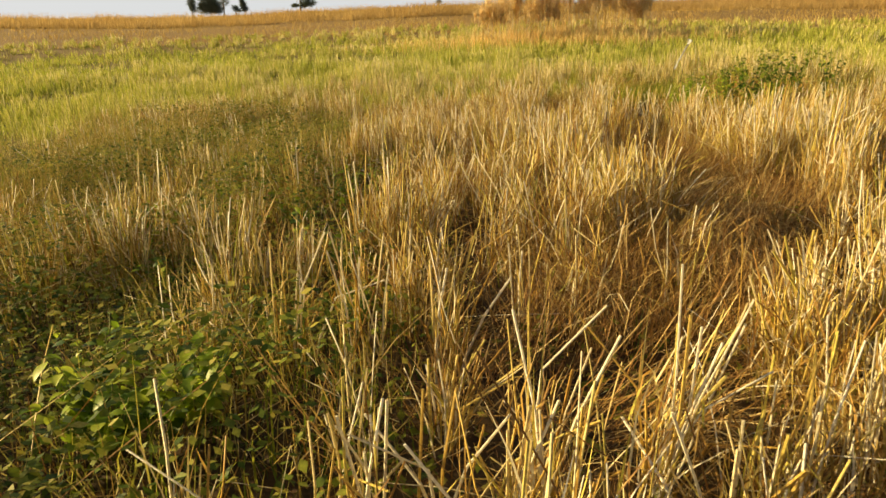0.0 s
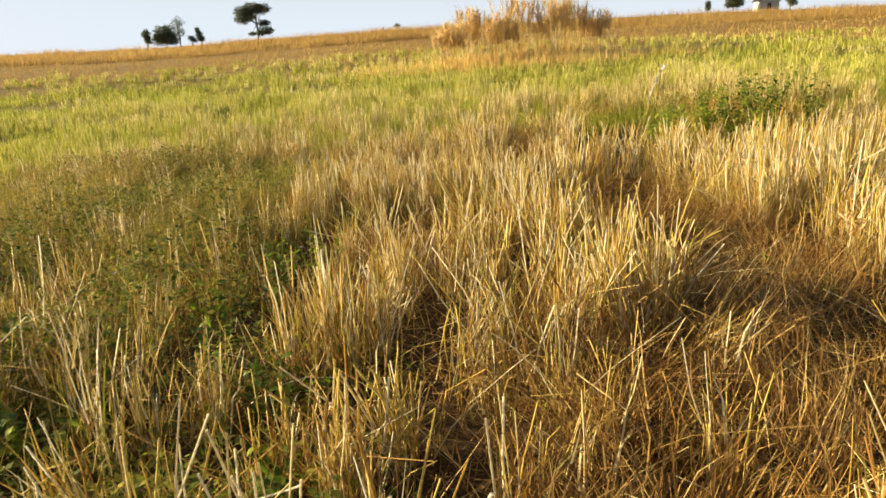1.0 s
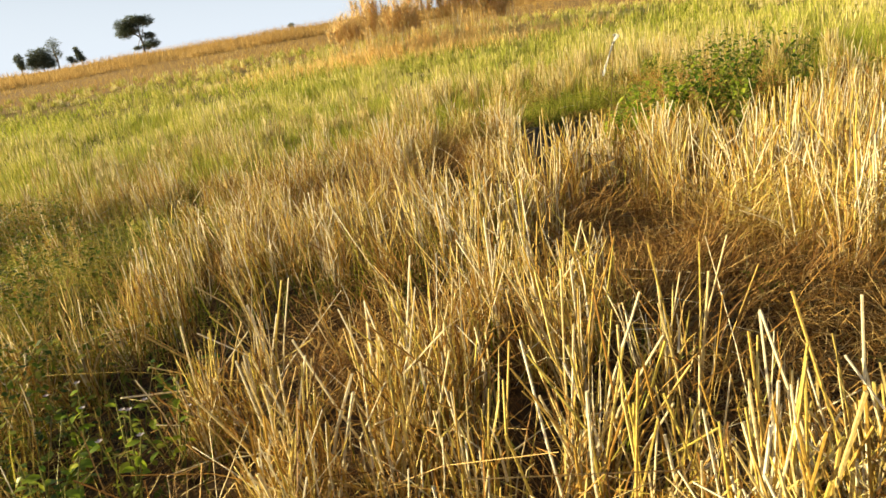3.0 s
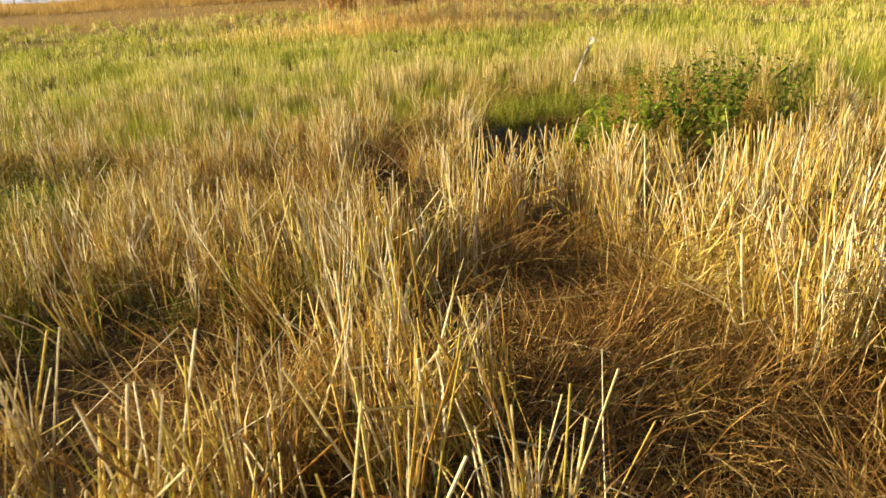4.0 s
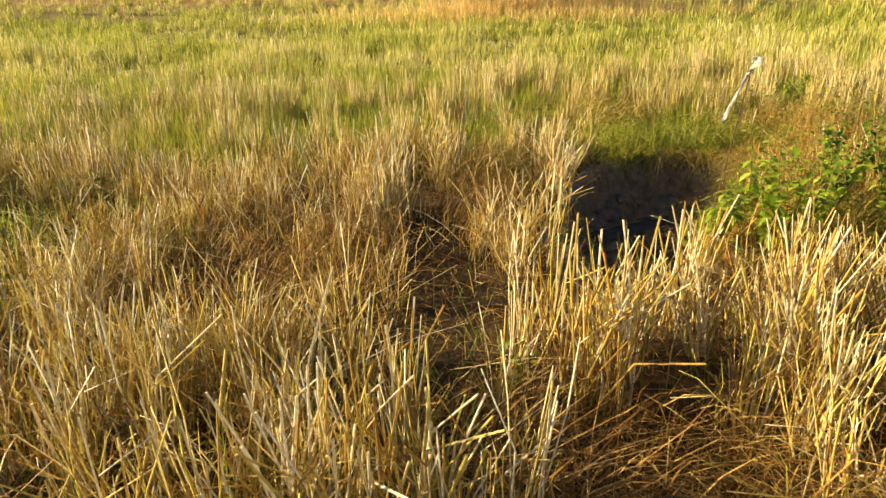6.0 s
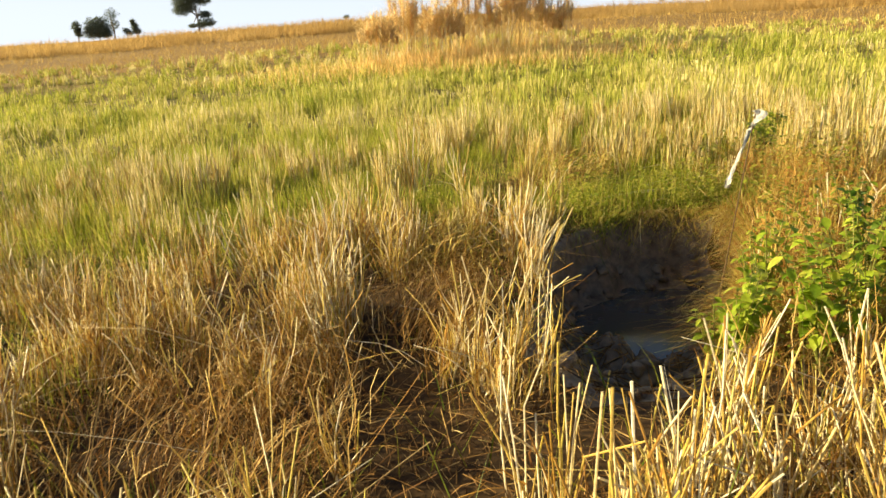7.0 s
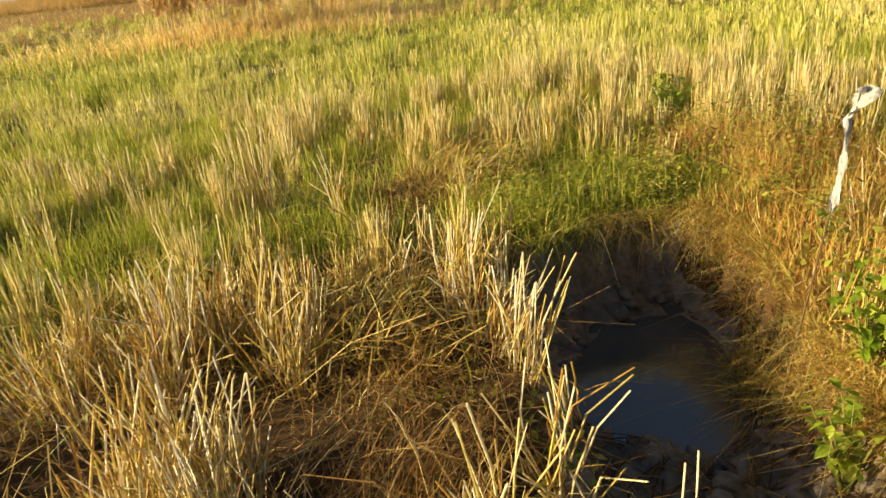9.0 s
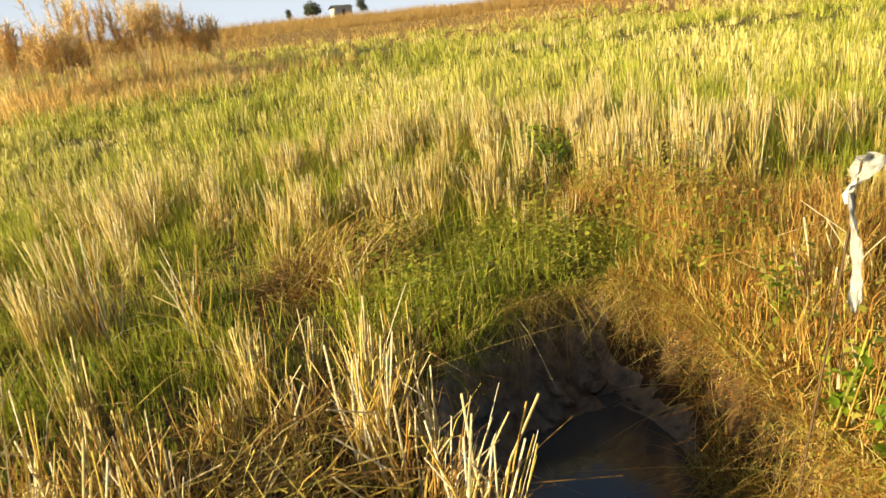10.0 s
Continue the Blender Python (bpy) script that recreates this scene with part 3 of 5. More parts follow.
stuff("green_shoots", ribbons("green_shoots", np.stack([lx, ly, land(lx, ly) - 0.005], 1), leaning(n, 0.14), h[i] * rng.uniform(0.5, 1.1, n), rng.uniform(0.004, 0.009, n), rng.uniform(-0.05, 0.25, n), mat_lip, 3),
      "yellow-green shoots growing up inside the stubble", "grass")
i, lx, ly, n = beside_stalks(26000, 0.015, nearness * ~weathered)
lb = np.stack([lx, ly, land(lx, ly) + h[i] * rng.uniform(0.0, 0.55, n)], 1)
stuff("straw_sheaths", ribbons("straw_sheaths", lb, sl[i] + leaning(n, 0.10), rng.uniform(0.14, 0.36, n) * np.clip(h[i] * 2, 0.5, 1), rng.uniform(0.005, 0.011, n), rng.uniform(-0.05, 0.3, n), mat_straw, 2),
      "split pale sheaths and leaves along the straw", "straw")
# broken straw that leans in the hills
i, lx, ly, n = beside_stalks(17000, 0.09, nearness)
stuff("leaning_straw", ribbons("leaning_straw", np.stack([lx, ly, land(lx, ly) + rng.uniform(0, 0.16, n)], 1), leaning(n, 0.7), rng.uniform(0.14, 0.42, n), rng.uniform(0.003, 0.006, n), rng.uniform(0, 0.4, n), mat_brown, 2, False),
      "broken straw leaning every way in the stubble", "straw")
i, lx, ly, n = beside_stalks(5200, 0.10, nearness)
stuff("broken_straw", stalks("broken_straw", np.stack([lx, ly, land(lx, ly) + rng.uniform(0, 0.2, n)], 1), leaning(n, 0.9), rng.uniform(0.14, 0.42, n), rng.uniform(0.003, 0.006, n), rng.uniform(0, 0.5, n), mat_straw, 3),
      "snapped pale straw caught among the stubble", "straw")
# brown humps, where old straw has sunk together
bx, by = scatter(34000, -1.2, 2.4, 1.6, 10.6, lambda x, y: most(x, y, BROWN) * (1 - most(x, y, GAPS)) * smooth(0.05, 0.2, hole_distance(x, y)) * (0.25 + 0.75 * smooth(0.3, 0.6, vnoise(x, y, 0.3, 37))))
n = len(bx)
stuff("sunken_straw", ribbons("sunken_straw", np.stack([bx, by, land(bx, by) + rng.uniform(0, 0.16, n)], 1), leaning(n, 0.5) + (np.stack([vnoise(bx, by, 0.5, 81), vnoise(bx, by, 0.5, 83)], 1) - 0.5) * 1.8, rng.uniform(0.12, 0.32, n), rng.uniform(0.003, 0.009, n), rng.uniform(0.1, 1.1, n), mat_brown, 3),
      "old brown straw sunk together in humps", "straw")

# brown undergrowth and litter
ux, uy = scatter(165000, -6.2, 7.6, -1.4, 15.0, lambda x, y: np.minimum(smooth(16.5, 11.5, y), ragged(x, y)) * smooth(-0.02, 0.06, hole_distance(x, y)) * (0.4 + 0.6 * smooth(0.25, 0.7, vnoise(x, y, 0.4, 8))) * (1 - 0.6 * smooth(10.5, 11.5, y)) * (1 - 0.55 * greenness(x, y)))
n = len(ux)
stuff("dry_undergrowth", ribbons("dry_undergrowth", np.stack([ux, uy, land(ux, uy) - 0.005], 1), leaning(n, 0.8), rng.uniform(0.05, 0.24, n) * (0.45 + 0.55 * stubble_cover(ux, uy)), rng.uniform(0.002, 0.007, n), rng.uniform(0.0, 1.2, n), mat_litter, 2),
      "tangled brown dry grass at the foot of the stubble", "dry grass")
kx, ky = scatter(30000, -1.5, 4.5, 1.0, 13.0, lambda x, y: smooth(-0.02, 0.06, hole_distance(x, y)) * (0.2 + 0.8 * np.maximum(trodden(x, y), 0.3 * most(x, y, GAPS))))
n = len(kx)
stuff("straw_chaff", lying("straw_chaff", kx, ky, rng.uniform(0.03, 0.20, n), rng.uniform(0.002, 0.006, n), mat_litter, 0.05, 0.25),
      "short brown chaff matted on the trodden ground", "chaff")
kx, ky = scatter(11000, -0.5, 4.5, 1.4, 13.0, lambda x, y: smooth(0.02, 0.08, hole_distance(x, y)) * (0.08 + 0.92 * trodden(x, y)))
n = len(kx)
stuff("pale_chaff", lying("pale_chaff", kx, ky, rng.uniform(0.03, 0.15, n), rng.uniform(0.0018, 0.0045, n), mat_gold, 0.08, 0.25),
      "short pale straw pieces matted on the trodden ground", "chaff")
fx, fy = scatter(22000, -3.0, 5.0, 1.0, 13.5, lambda x, y: smooth(0.05, 0.2, hole_distance(x, y)) * (0.22 + 0.78 * trodden(x, y)) * (1 - 0.7 * smooth(-0.5, -1.5, x)))
n = len(fx)
stuff("fallen_straw", lying("fallen_straw", fx, fy, rng.uniform(0.05, 0.20, n), rng.uniform(0.0018, 0.004, n), mat_mat, 0.10, 0.3),
      "loose straw fallen and trodden flat on the path", "straw")
ax_, ay_ = scatter(110000, -0.3, 3.6, 1.2, 12.8, lambda x, y: smooth(0.02, 0.12, hole_distance(x, y)) * trodden(x, y))
n = len(ax_)
stuff("matted_straw", ribbons("matted_straw", np.stack([ax_, ay_, land(ax_, ay_) - 0.004], 1), leaning(n, 0.9), rng.uniform(0.05, 0.24, n), rng.uniform(0.0025, 0.006, n), rng.uniform(0.0, 1.2, n), mat_brown, 2),
      "matted brown straw bent flat where the path runs", "straw")
# long brown straw leaning every way over the trampled places
ax_, ay_ = scatter(50000, -0.3, 2.4, 1.5, 9.8, lambda x, y: np.maximum(0.6 * trodden(x, y) * smooth(7.8, 6.8, y), most(x, y, ((0.5, 2.15, 0.6, 0.6), (0.85, 2.9, 0.5, 0.5), (1.4, 9.0, 0.42, 0.5))) * smooth(0.05, 0.2, hole_distance(x, y))) * (0.15 + 0.85 * smooth(0.35, 0.6, vnoise(x, y, 0.28, 77))))
n = len(ax_)
flow = (np.stack([vnoise(ax_, ay_, 0.4, 71), vnoise(ax_, ay_, 0.4, 73)], 1) - 0.5) * 2.0
stuff("trampled_straw", ribbons("trampled_straw", np.stack([ax_, ay_, land(ax_, ay_) + rng.uniform(0, 0.14, n)], 1), flow + leaning(n, 0.45), rng.uniform(0.14, 0.38, n), rng.uniform(0.0025, 0.006, n), rng.uniform(0.1, 0.9, n), mat_brown, 3),
      "long brown straw trampled and leaning every way", "straw")
# heaps of loose pale straw
ax_, ay_ = scatter(30000, 0.7, 3.2, 5.0, 12.3, lambda x, y: most(x, y, PILES) * smooth(0.05, 0.2, hole_distance(x, y)))
n = len(ax_)
heap = 0.24 * most(ax_, ay_, PILES) * rng.random(n)
stuff("heaped_straw", ribbons("heaped_straw", np.stack([ax_, ay_, land(ax_, ay_) + heap], 1), leaning(n, 1.0) + np.array([0.2, -0.25]), rng.uniform(0.08, 0.24, n), rng.uniform(0.004, 0.008, n), rng.uniform(0.0, 0.7, n), mat_gold, 2, False),
      "loose golden straw heaped beside the path", "straw")

# ---- green cover ----
def canopy(x, y):
    """How high the weeds stand, in soft mounds."""
    return 0.10 + 0.34 * smooth(0.2, 0.8, vnoise(x, y, 0.75, 91)) + 0.10 * vnoise(x, y, 0.3, 93)


qx, qy = scatter(205000, -6.4, 6.6, -1.4, 15.0, lambda x, y: ragged(x, y) * (0.07 + greenness(x, y)) * smooth(-0.02, 0.05, hole_distance(x, y)) * (0.3 + 0.7 * smooth(0.35, 0.6, vnoise(x, y, 0.38, 5))) * (1 - 0.9 * np.maximum(trodden(x, y), 0.4 * most(x, y, GAPS))))
n = len(qx)
gh = rng.uniform(0.35, 1.0, n) * canopy(qx, qy) * (1 - 0.35 * smooth(9.8, 11.2, qy + 0.25 * qx)) * np.where(blob(qx, qy, 3.05, 10.85, 1.0, 0.55) > 0.5, 0.38, 1.0)
dry = rng.random(n) < 0.6 * smooth(0.0, 0.4, weed_side(qx, qy))
stuff("weedy_dry_grass", ribbons("weedy_dry_grass", np.stack([qx, qy, land(qx, qy) - 0.005], 1)[dry], leaning(dry.sum(), 0.35), 1.35 * gh[dry], rng.uniform(0.003, 0.007, dry.sum()), rng.uniform(0.0, 0.7, dry.sum()), mat_gold, 2),
      "yellowed dry grass standing among the weeds", "dry grass")
qx, qy, gh, n = qx[~dry], qy[~dry], gh[~dry], int((~dry).sum())
stuff("green_grass", ribbons("green_grass", np.stack([qx, qy, land(qx, qy) - 0.005], 1), leaning(n, 0.4), gh, rng.uniform(0.004, 0.010, n), rng.uniform(0.0, 0.7, n), mat_green, 2),
      "fresh green grass growing up through the stubble", "grass")
bx, by = scatter(170000, -5.5, 8.5, 9.4, 16.5, lambda x, y: smooth(10.0, 12.0, y + 0.25 * x) * smooth(0.0, 0.2, hole_distance(x, y)) * (0.2 + 0.8 * smooth(0.3, 0.55, vnoise(x, y, 0.5, 97))) * (1 - 0.9 * trodden(x, y)) * (1 - 0.85 * blob(x, y, 4.0, 10.0, 0.9, 1.4)))
n = len(bx)
stuff("field_sward", ribbons("field_sward", np.stack([bx, by, land(bx, by) - 0.005], 1), leaning(n, 0.25), rng.uniform(0.08, 0.30, n) * (0.5 + 0.8 * vnoise(bx, by, 0.6, 99)), rng.uniform(0.004, 0.010, n), rng.uniform(-0.05, 0.5, n), mat_sward, 1),
      "yellow-green grass thick between the stubble of the field", "grass")
# thin seeding weeds, hazy and golden
zx, zy = scatter(95000, -7.0, 0.6, 1.8, 12.0, lambda x, y: smooth(0.0, 1.2, weed_side(x, y)) * smooth(12.0, 8.5, y) * smooth(1.9, 3.8, y - 0.4 * x) * smooth(0.4, 0.75, vnoise(x, y, 0.9, 12)))
n = len(zx)
stuff("seeding_grass", ribbons("seeding_grass", np.stack([zx, zy, land(zx, zy) + rng.uniform(0, 0.34, n)], 1), leaning(n, 0.35), rng.uniform(0.12, 0.34, n), rng.uniform(0.002, 0.005, n), rng.uniform(0, 0.6, n), mat_haze, 2),
      "hazy golden seeding grass with thin stems", "grass")

# ---- rust-coloured weeds right of the hole, and what hangs over its rim ----
def clear_of_lip(x, y):
    return 1 - smooth(10.15, 10.35, y) * smooth(4.05, 3.75, x)


def rust_cover(x, y):
    bank = smooth(0.25, 0.05, np.abs(hole_distance(x, y) - 0.25)) * smooth(2.6, 2.75, x) * smooth(10.25, 10.0, y)
    return np.maximum(smooth(1.1, 0.5, np.hypot((x - 4.15) / 0.95, (y - 10.0) / 1.5)) * clear_of_lip(x, y), bank) * smooth(-0.02, 0.06, hole_distance(x, y))


rx_, ry_ = scatter(60000, 2.6, 5.4, 8.2, 12.0, lambda x, y: rust_cover(x, y) * (0.15 + 0.85 * smooth(0.35, 0.6, vnoise(x, y, 0.25, 31))))
n = len(rx_)
stuff("rust_weeds", ribbons("rust_weeds", np.stack([rx_, ry_, land(rx_, ry_) + rng.uniform(-0.01, 0.14, n)], 1), leaning(n, 0.3), rng.uniform(0.10, 0.40, n) * (0.35 + 0.65 * smooth(0.0, 0.4, hole_distance(rx_, ry_))), rng.uniform(0.002, 0.007, n), rng.uniform(0, 0.9, n), mat_rust, 3),
      "tangle of rust-brown dried weeds on the bank", "dried weeds")
fx, fy = scatter(66000, 2.4, 5.4, 8.1, 11.8, lambda x, y: np.maximum(blob(x, y, 4.1, 10.0, 1.1, 1.6) * clear_of_lip(x, y), smooth(0.6, 0.3, hole_distance(x, y)) * (x > 2.45) * (y < 10.15)) * smooth(-0.04, 0.02, hole_distance(x, y)))
n = len(fx)
stuff("bank_floor_weeds", ribbons("bank_floor_weeds", np.stack([fx, fy, land(fx, fy) - 0.005], 1), leaning(n, 0.8), rng.uniform(0.05, 0.20, n), rng.uniform(0.003, 0.008, n), rng.uniform(0.0, 1.3, n), mat_rust, 2),
      "low tangle of brown dried weeds covering the bank", "dried weeds")
# arching stems on the bank beside the water
for name, mat, count, label in (("bank_stems", mat_rust, 5200, "arching rust-brown weed stems tangled on the bank"), ("bank_straw", mat_gold, 1500, "golden dry stems leaning over the bank"), ("bank_grass", mat_lip, 3400, "yellow-green grass standing among the bank's weeds")):
    bx, by = scatter(count * 5, 2.45, 4.4, 8.3, 10.3, lambda x, y: smooth(0.01, 0.05, hole_distance(x, y)) * smooth(0.9, 0.1, hole_distance(x, y)) * (x > 2.3 + 0.5 * (y - 8.3)) * (0.1 + 0.9 * smooth(0.35, 0.6, vnoise(x, y, 0.2, 51))))
    bx, by = bx[:count], by[:count]
    n = len(bx)
    inward = np.stack([HOLE_MID[0] - bx, HOLE_MID[1] - by], 1)
    inward /= np.linalg.norm(inward, axis=1)[:, None]
    stuff(name, ribbons(name, np.stack([bx, by, land(bx, by) - 0.01], 1), inward * rng.uniform(-0.45, 0.12, (n, 1)) + leaning(n, 0.35), rng.uniform(0.14, 0.42, n) * (0.35 + 0.65 * smooth(0.05, 0.4, hole_distance(bx, by))), rng.uniform(0.0025, 0.006, n), rng.uniform(0.1, 0.9, n), mat, 4), label, "weeds")
px_, py_ = scatter(42000, 2.0, 4.4, 10.3, 11.9, lambda x, y: blob(x, y, 3.28, 10.82, 1.05, 0.58) * smooth(-0.10, 0.0, hole_distance(x, y)) * (0.15 + 0.85 * smooth(0.3, 0.6, vnoise(x, y, 0.2, 46))))
n = len(px_)
lush = (0.35 + 1.1 * vnoise(px_, py_, 0.22, 44)) * (0.8 + 0.6 * blob(px_, py_, 2.5, 10.55, 0.4, 0.3))
own = rng.random(n)
for name, m, mat, label in (("lip_grass", own < 0.68, mat_lip, "short fresh green grass on the lip of the hole"), ("lip_dark_grass", (own > 0.68) & (own < 0.85), mat_green, "dark green grass on the lip of the hole"), ("lip_dry_grass", own > 0.85, mat_gold, "yellowed dry grass on the lip of the hole")):
    q = int(m.sum())
    stuff(name, ribbons(name, np.stack([px_[m], py_[m], land(px_[m], py_[m]) - 0.005], 1), leaning(q, 0.55) + np.array([0, -0.1]), rng.uniform(0.06, 0.21, q) * lush[m], rng.uniform(0.003, 0.009, q), rng.uniform(0.0, 1.3, q), mat, 3), label, "grass")
def rim_points(count, chance):
    k = rng.integers(0, len(RIM), count)
    f = rng.random(count)[:, None]
    p = RIM[k] * (1 - f) + RIM[(k + 1) % len(RIM)] * f
    p = p[rng.random(count) < chance(p[:, 0], p[:, 1])]
    way = np.array(HOLE_MID) - p
    return p, way / np.linalg.norm(way, axis=1)[:, None]


# weeds tangled over the rim on the side away from the straw
edge, inward = rim_points(34000, lambda x, y: smooth(2.45, 2.65, x) * smooth(8.15, 8.4, y) * smooth(10.3, 10.15, y) * (0.75 + 0.25 * smooth(0.35, 0.6, vnoise(x, y, 0.11, 61))))
n = len(edge)
over = rng.uniform(-0.16, 0.06, n) + np.where(edge[:, 1] < 9.5, rng.uniform(0.0, 0.16, n), 0)
p = edge + inward * over[:, None]
own = rng.random(n)
for name, m, mat, label in (("bank_tangle", own < 0.6, mat_rust, "rust-brown weeds tangled over the rim of the hole"), ("bank_dry_tangle", (own > 0.6) & (own < 0.85), mat_gold, "yellow dry stems tangled over the rim of the hole"), ("bank_green_tangle", own > 0.85, mat_lip, "green stems tangled over the rim of the hole")):
    q = int(m.sum())
    z = land(p[m, 0], p[m, 1]) + rng.uniform(0.0, 0.07, q)
    stuff(name, ribbons(name, np.stack([p[m, 0], p[m, 1], z], 1), leaning(q, 0.8), rng.uniform(0.04, 0.15, q), rng.uniform(0.003, 0.007, q), rng.uniform(0.2, 1.9, q), mat, 4), label, "weeds")
# roots and grass that hang from the lip
edge, inward = rim_points(3000, lambda x, y: smooth(10.0, 10.2, y) * smooth(2.2, 2.4, x) * smooth(0.3, 0.6, vnoise(x, y, 0.1, 63)))
n = len(edge)
edge = edge - inward * rng.uniform(-0.03, 0.05, (n, 1))
fresh = rng.random(n) < 0.8 * smooth(2.95, 2.65, edge[:, 0])
for name, m, mat, label in (("overhanging_grass", ~fresh, mat_gold, "dry grass hanging over the rim of the hole"), ("hanging_green_grass", fresh, mat_green, "green grass hanging over the rim of the hole")):
    q = int(m.sum())
    stuff(name, ribbons(name, np.stack([edge[m, 0], edge[m, 1], land(edge[m, 0], edge[m, 1]) + 0.03], 1), inward[m] * rng.uniform(0.0, 0.5, (q, 1)) + rng.normal(0, 0.4, (q, 2)), rng.uniform(0.06, 0.18, q), rng.uniform(0.003, 0.007, q), rng.uniform(0.9, 2.8, q), mat, 4), label, "grass")

# ---- the field behind, and the hillside ----
def wedge(n, r0, r1, a0, a1, chance):
    r, a = np.sqrt(rng.uniform(r0 * r0, r1 * r1, n)), np.radians(rng.uniform(a0, a1, n))
    x, y = 0.5 + r * np.sin(a), 4 + r * np.cos(a)
    keep = rng.random(n) < chance(x, y)
    return x[keep], y[keep]


def outside_near(x, y):
    return np.maximum(1 - near_field(x, y), 0.75 * smooth(7.5, 9.5, y - 0.8 * x) * smooth(0.5, -1.0, x))


fx_, fy_ = wedge(9000, 3.0, 40, -50, 62, lambda x, y: outside_near(x, y) * np.clip(14 / np.hypot(x - 0.5, y - 4), 0.35, 1) * (0.35 + 0.65 * smooth(0.3, 0.6, vnoise(x, y, 1.6, 21))))
# the same field, thinner, to the sides and behind
def round_about(x, y):
    covered = np.maximum(ragged(x, y), smooth(0, 0.1, np.abs(np.degrees(np.arctan2(x - 0.5, y - 4)) - 6) < 56) * (np.hypot(x - 0.5, y - 4) > 3))
    return (1 - covered) * (0.4 + 0.6 * smooth(0.3, 0.6, vnoise(x, y, 1.6, 21)))


wx_, wy_ = wedge(5500, 0.0, 12, -180, 180, round_about)
vx, vy = wedge(4600, 4.0, 19, -50, 62, lambda x, y: outside_near(x, y) * (0.5 + 0.5 * smooth(0.3, 0.6, vnoise(x, y, 1.6, 21))))
fx_, fy_ = np.concatenate([fx_, wx_, vx]), np.concatenate([fy_, wy_, vy])
k = rng.integers(14, 34, len(fx_))
i = np.repeat(np.arange(len(fx_)), k)
n = len(i)
mx, my = fx_[i] + rng.normal(0, 0.075, n), fy_[i] + rng.normal(0, 0.075, n)
dist = np.hypot(mx - 0.5, my - 4)
mh = ((0.16 + 0.28 * vnoise(fx_, fy_, 1.3, 7)) * rng.uniform(0.7, 1.2, len(fx_)))[i] * np.clip(rng.normal(0.8, 0.25, n), 0.2, 1.3)
stuff("field_stubble", ribbons("field_stubble", np.stack([mx, my, land(mx, my) - 0.01], 1), leaning(len(fx_), 0.1)[i] + leaning(n, 0.17), mh, np.clip(dist * 0.0008, 0.006, 0.022) * rng.uniform(0.6, 1.2, n), rng.uniform(-0.05, 0.4, n), mat_field, 1, False),
      "yellow-green stubble field running on behind", "stubble")
mx, my = wedge(150000, 3.0, 30, -50, 62, lambda x, y: outside_near(x, y) * smooth(0.3, 0.65, vnoise(x, y, 2.6, 33)) * np.clip(14 / np.hypot(x - 0.5, y - 4), 0.35, 1))
n = len(mx)
stuff("field_grass", ribbons("field_grass", np.stack([mx, my, land(mx, my) - 0.01], 1), leaning(n, 0.35), rng.uniform(0.12, 0.42, n), np.clip(np.hypot(mx - 0.5, my - 4) * 0.0008, 0.006, 0.02), rng.uniform(0, 0.6, n), mat_sward, 1),
      "green grass patches through the stubble field", "grass")
mx, my = wedge(90000, 3.0, 34, -50, 62, lambda x, y: outside_near(x, y) * np.clip(12 / np.hypot(x - 0.5, y - 4), 0.3, 1))
wx_, wy_ = wedge(60000, 0.0, 12, -180, 180, round_about)
mx, my = np.concatenate([mx, wx_]), np.concatenate([my, wy_])
n = len(mx)
stuff("field_undergrowth", ribbons("field_undergrowth", np.stack([mx, my, land(mx, my) - 0.01], 1), leaning(n, 0.7), rng.uniform(0.06, 0.22, n), np.clip(np.hypot(mx - 0.5, my - 4) * 0.0009, 0.006, 0.022), rng.uniform(0, 0.8, n), mat_under, 1),
      "low tangled growth between the field stubble", "grass")
gx_, gy_ = rng.normal(4.3, 3.0, 11000), rng.normal(28.0, 1.5, 11000)
n = len(gx_)
stuff("rust_grass", ribbons("rust_grass", np.stack([gx_, gy_, land(gx_, gy_) - 0.02], 1), leaning(n, 0.35), rng.uniform(0.2, 0.9, n) * (0.5 + 0.5 * vnoise(gx_, gy_, 1.2, 41)), rng.uniform(0.012, 0.028, n), rng.uniform(0, 0.7, n), mat_reed, 2),
      "tall rust-gold grass round the foot of the reeds", "dry grass")
hx, hy = wedge(70000, 33, 92, -46, 52, lambda x, y: 1.0 + 0 * x)
n = len(hx)
hh = 0.35 + 0.8 * vnoise(hx, hy, 2.5, 3.3) ** 1.5
hh = hh * rng.uniform(0.25, 0.7, n)
stuff("hill_grass", ribbons("hill_grass", np.stack([hx, hy, land(hx, hy) - 0.02], 1), leaning(n, 0.35), hh, rng.uniform(0.02, 0.045, n), rng.uniform(0, 0.8, n), mat_hill, 1),
      "tall rust-brown dry grass covering the far slope", "dry grass")
# a bank of taller grass along the crest
hx, hy = wedge(120000, 57, 75, -46, 52, lambda x, y: 0.25 + 0.75 * smooth(0.25, 0.55, vnoise(x, y, 3.0, 53)))
n = len(hx)
hh = (0.75 + 0.55 * vnoise(hx, hy, 4.0, 55)) * rng.uniform(0.45, 1.0, n)
stuff("crest_grass", ribbons("crest_grass", np.stack([hx, hy, land(hx, hy) - 0.02], 1), leaning(n, 0.22), hh, rng.uniform(0.02, 0.045, n), rng.uniform(0, 0.6, n), mat_crest, 1),
      "tall golden grass standing along the crest", "dry grass")


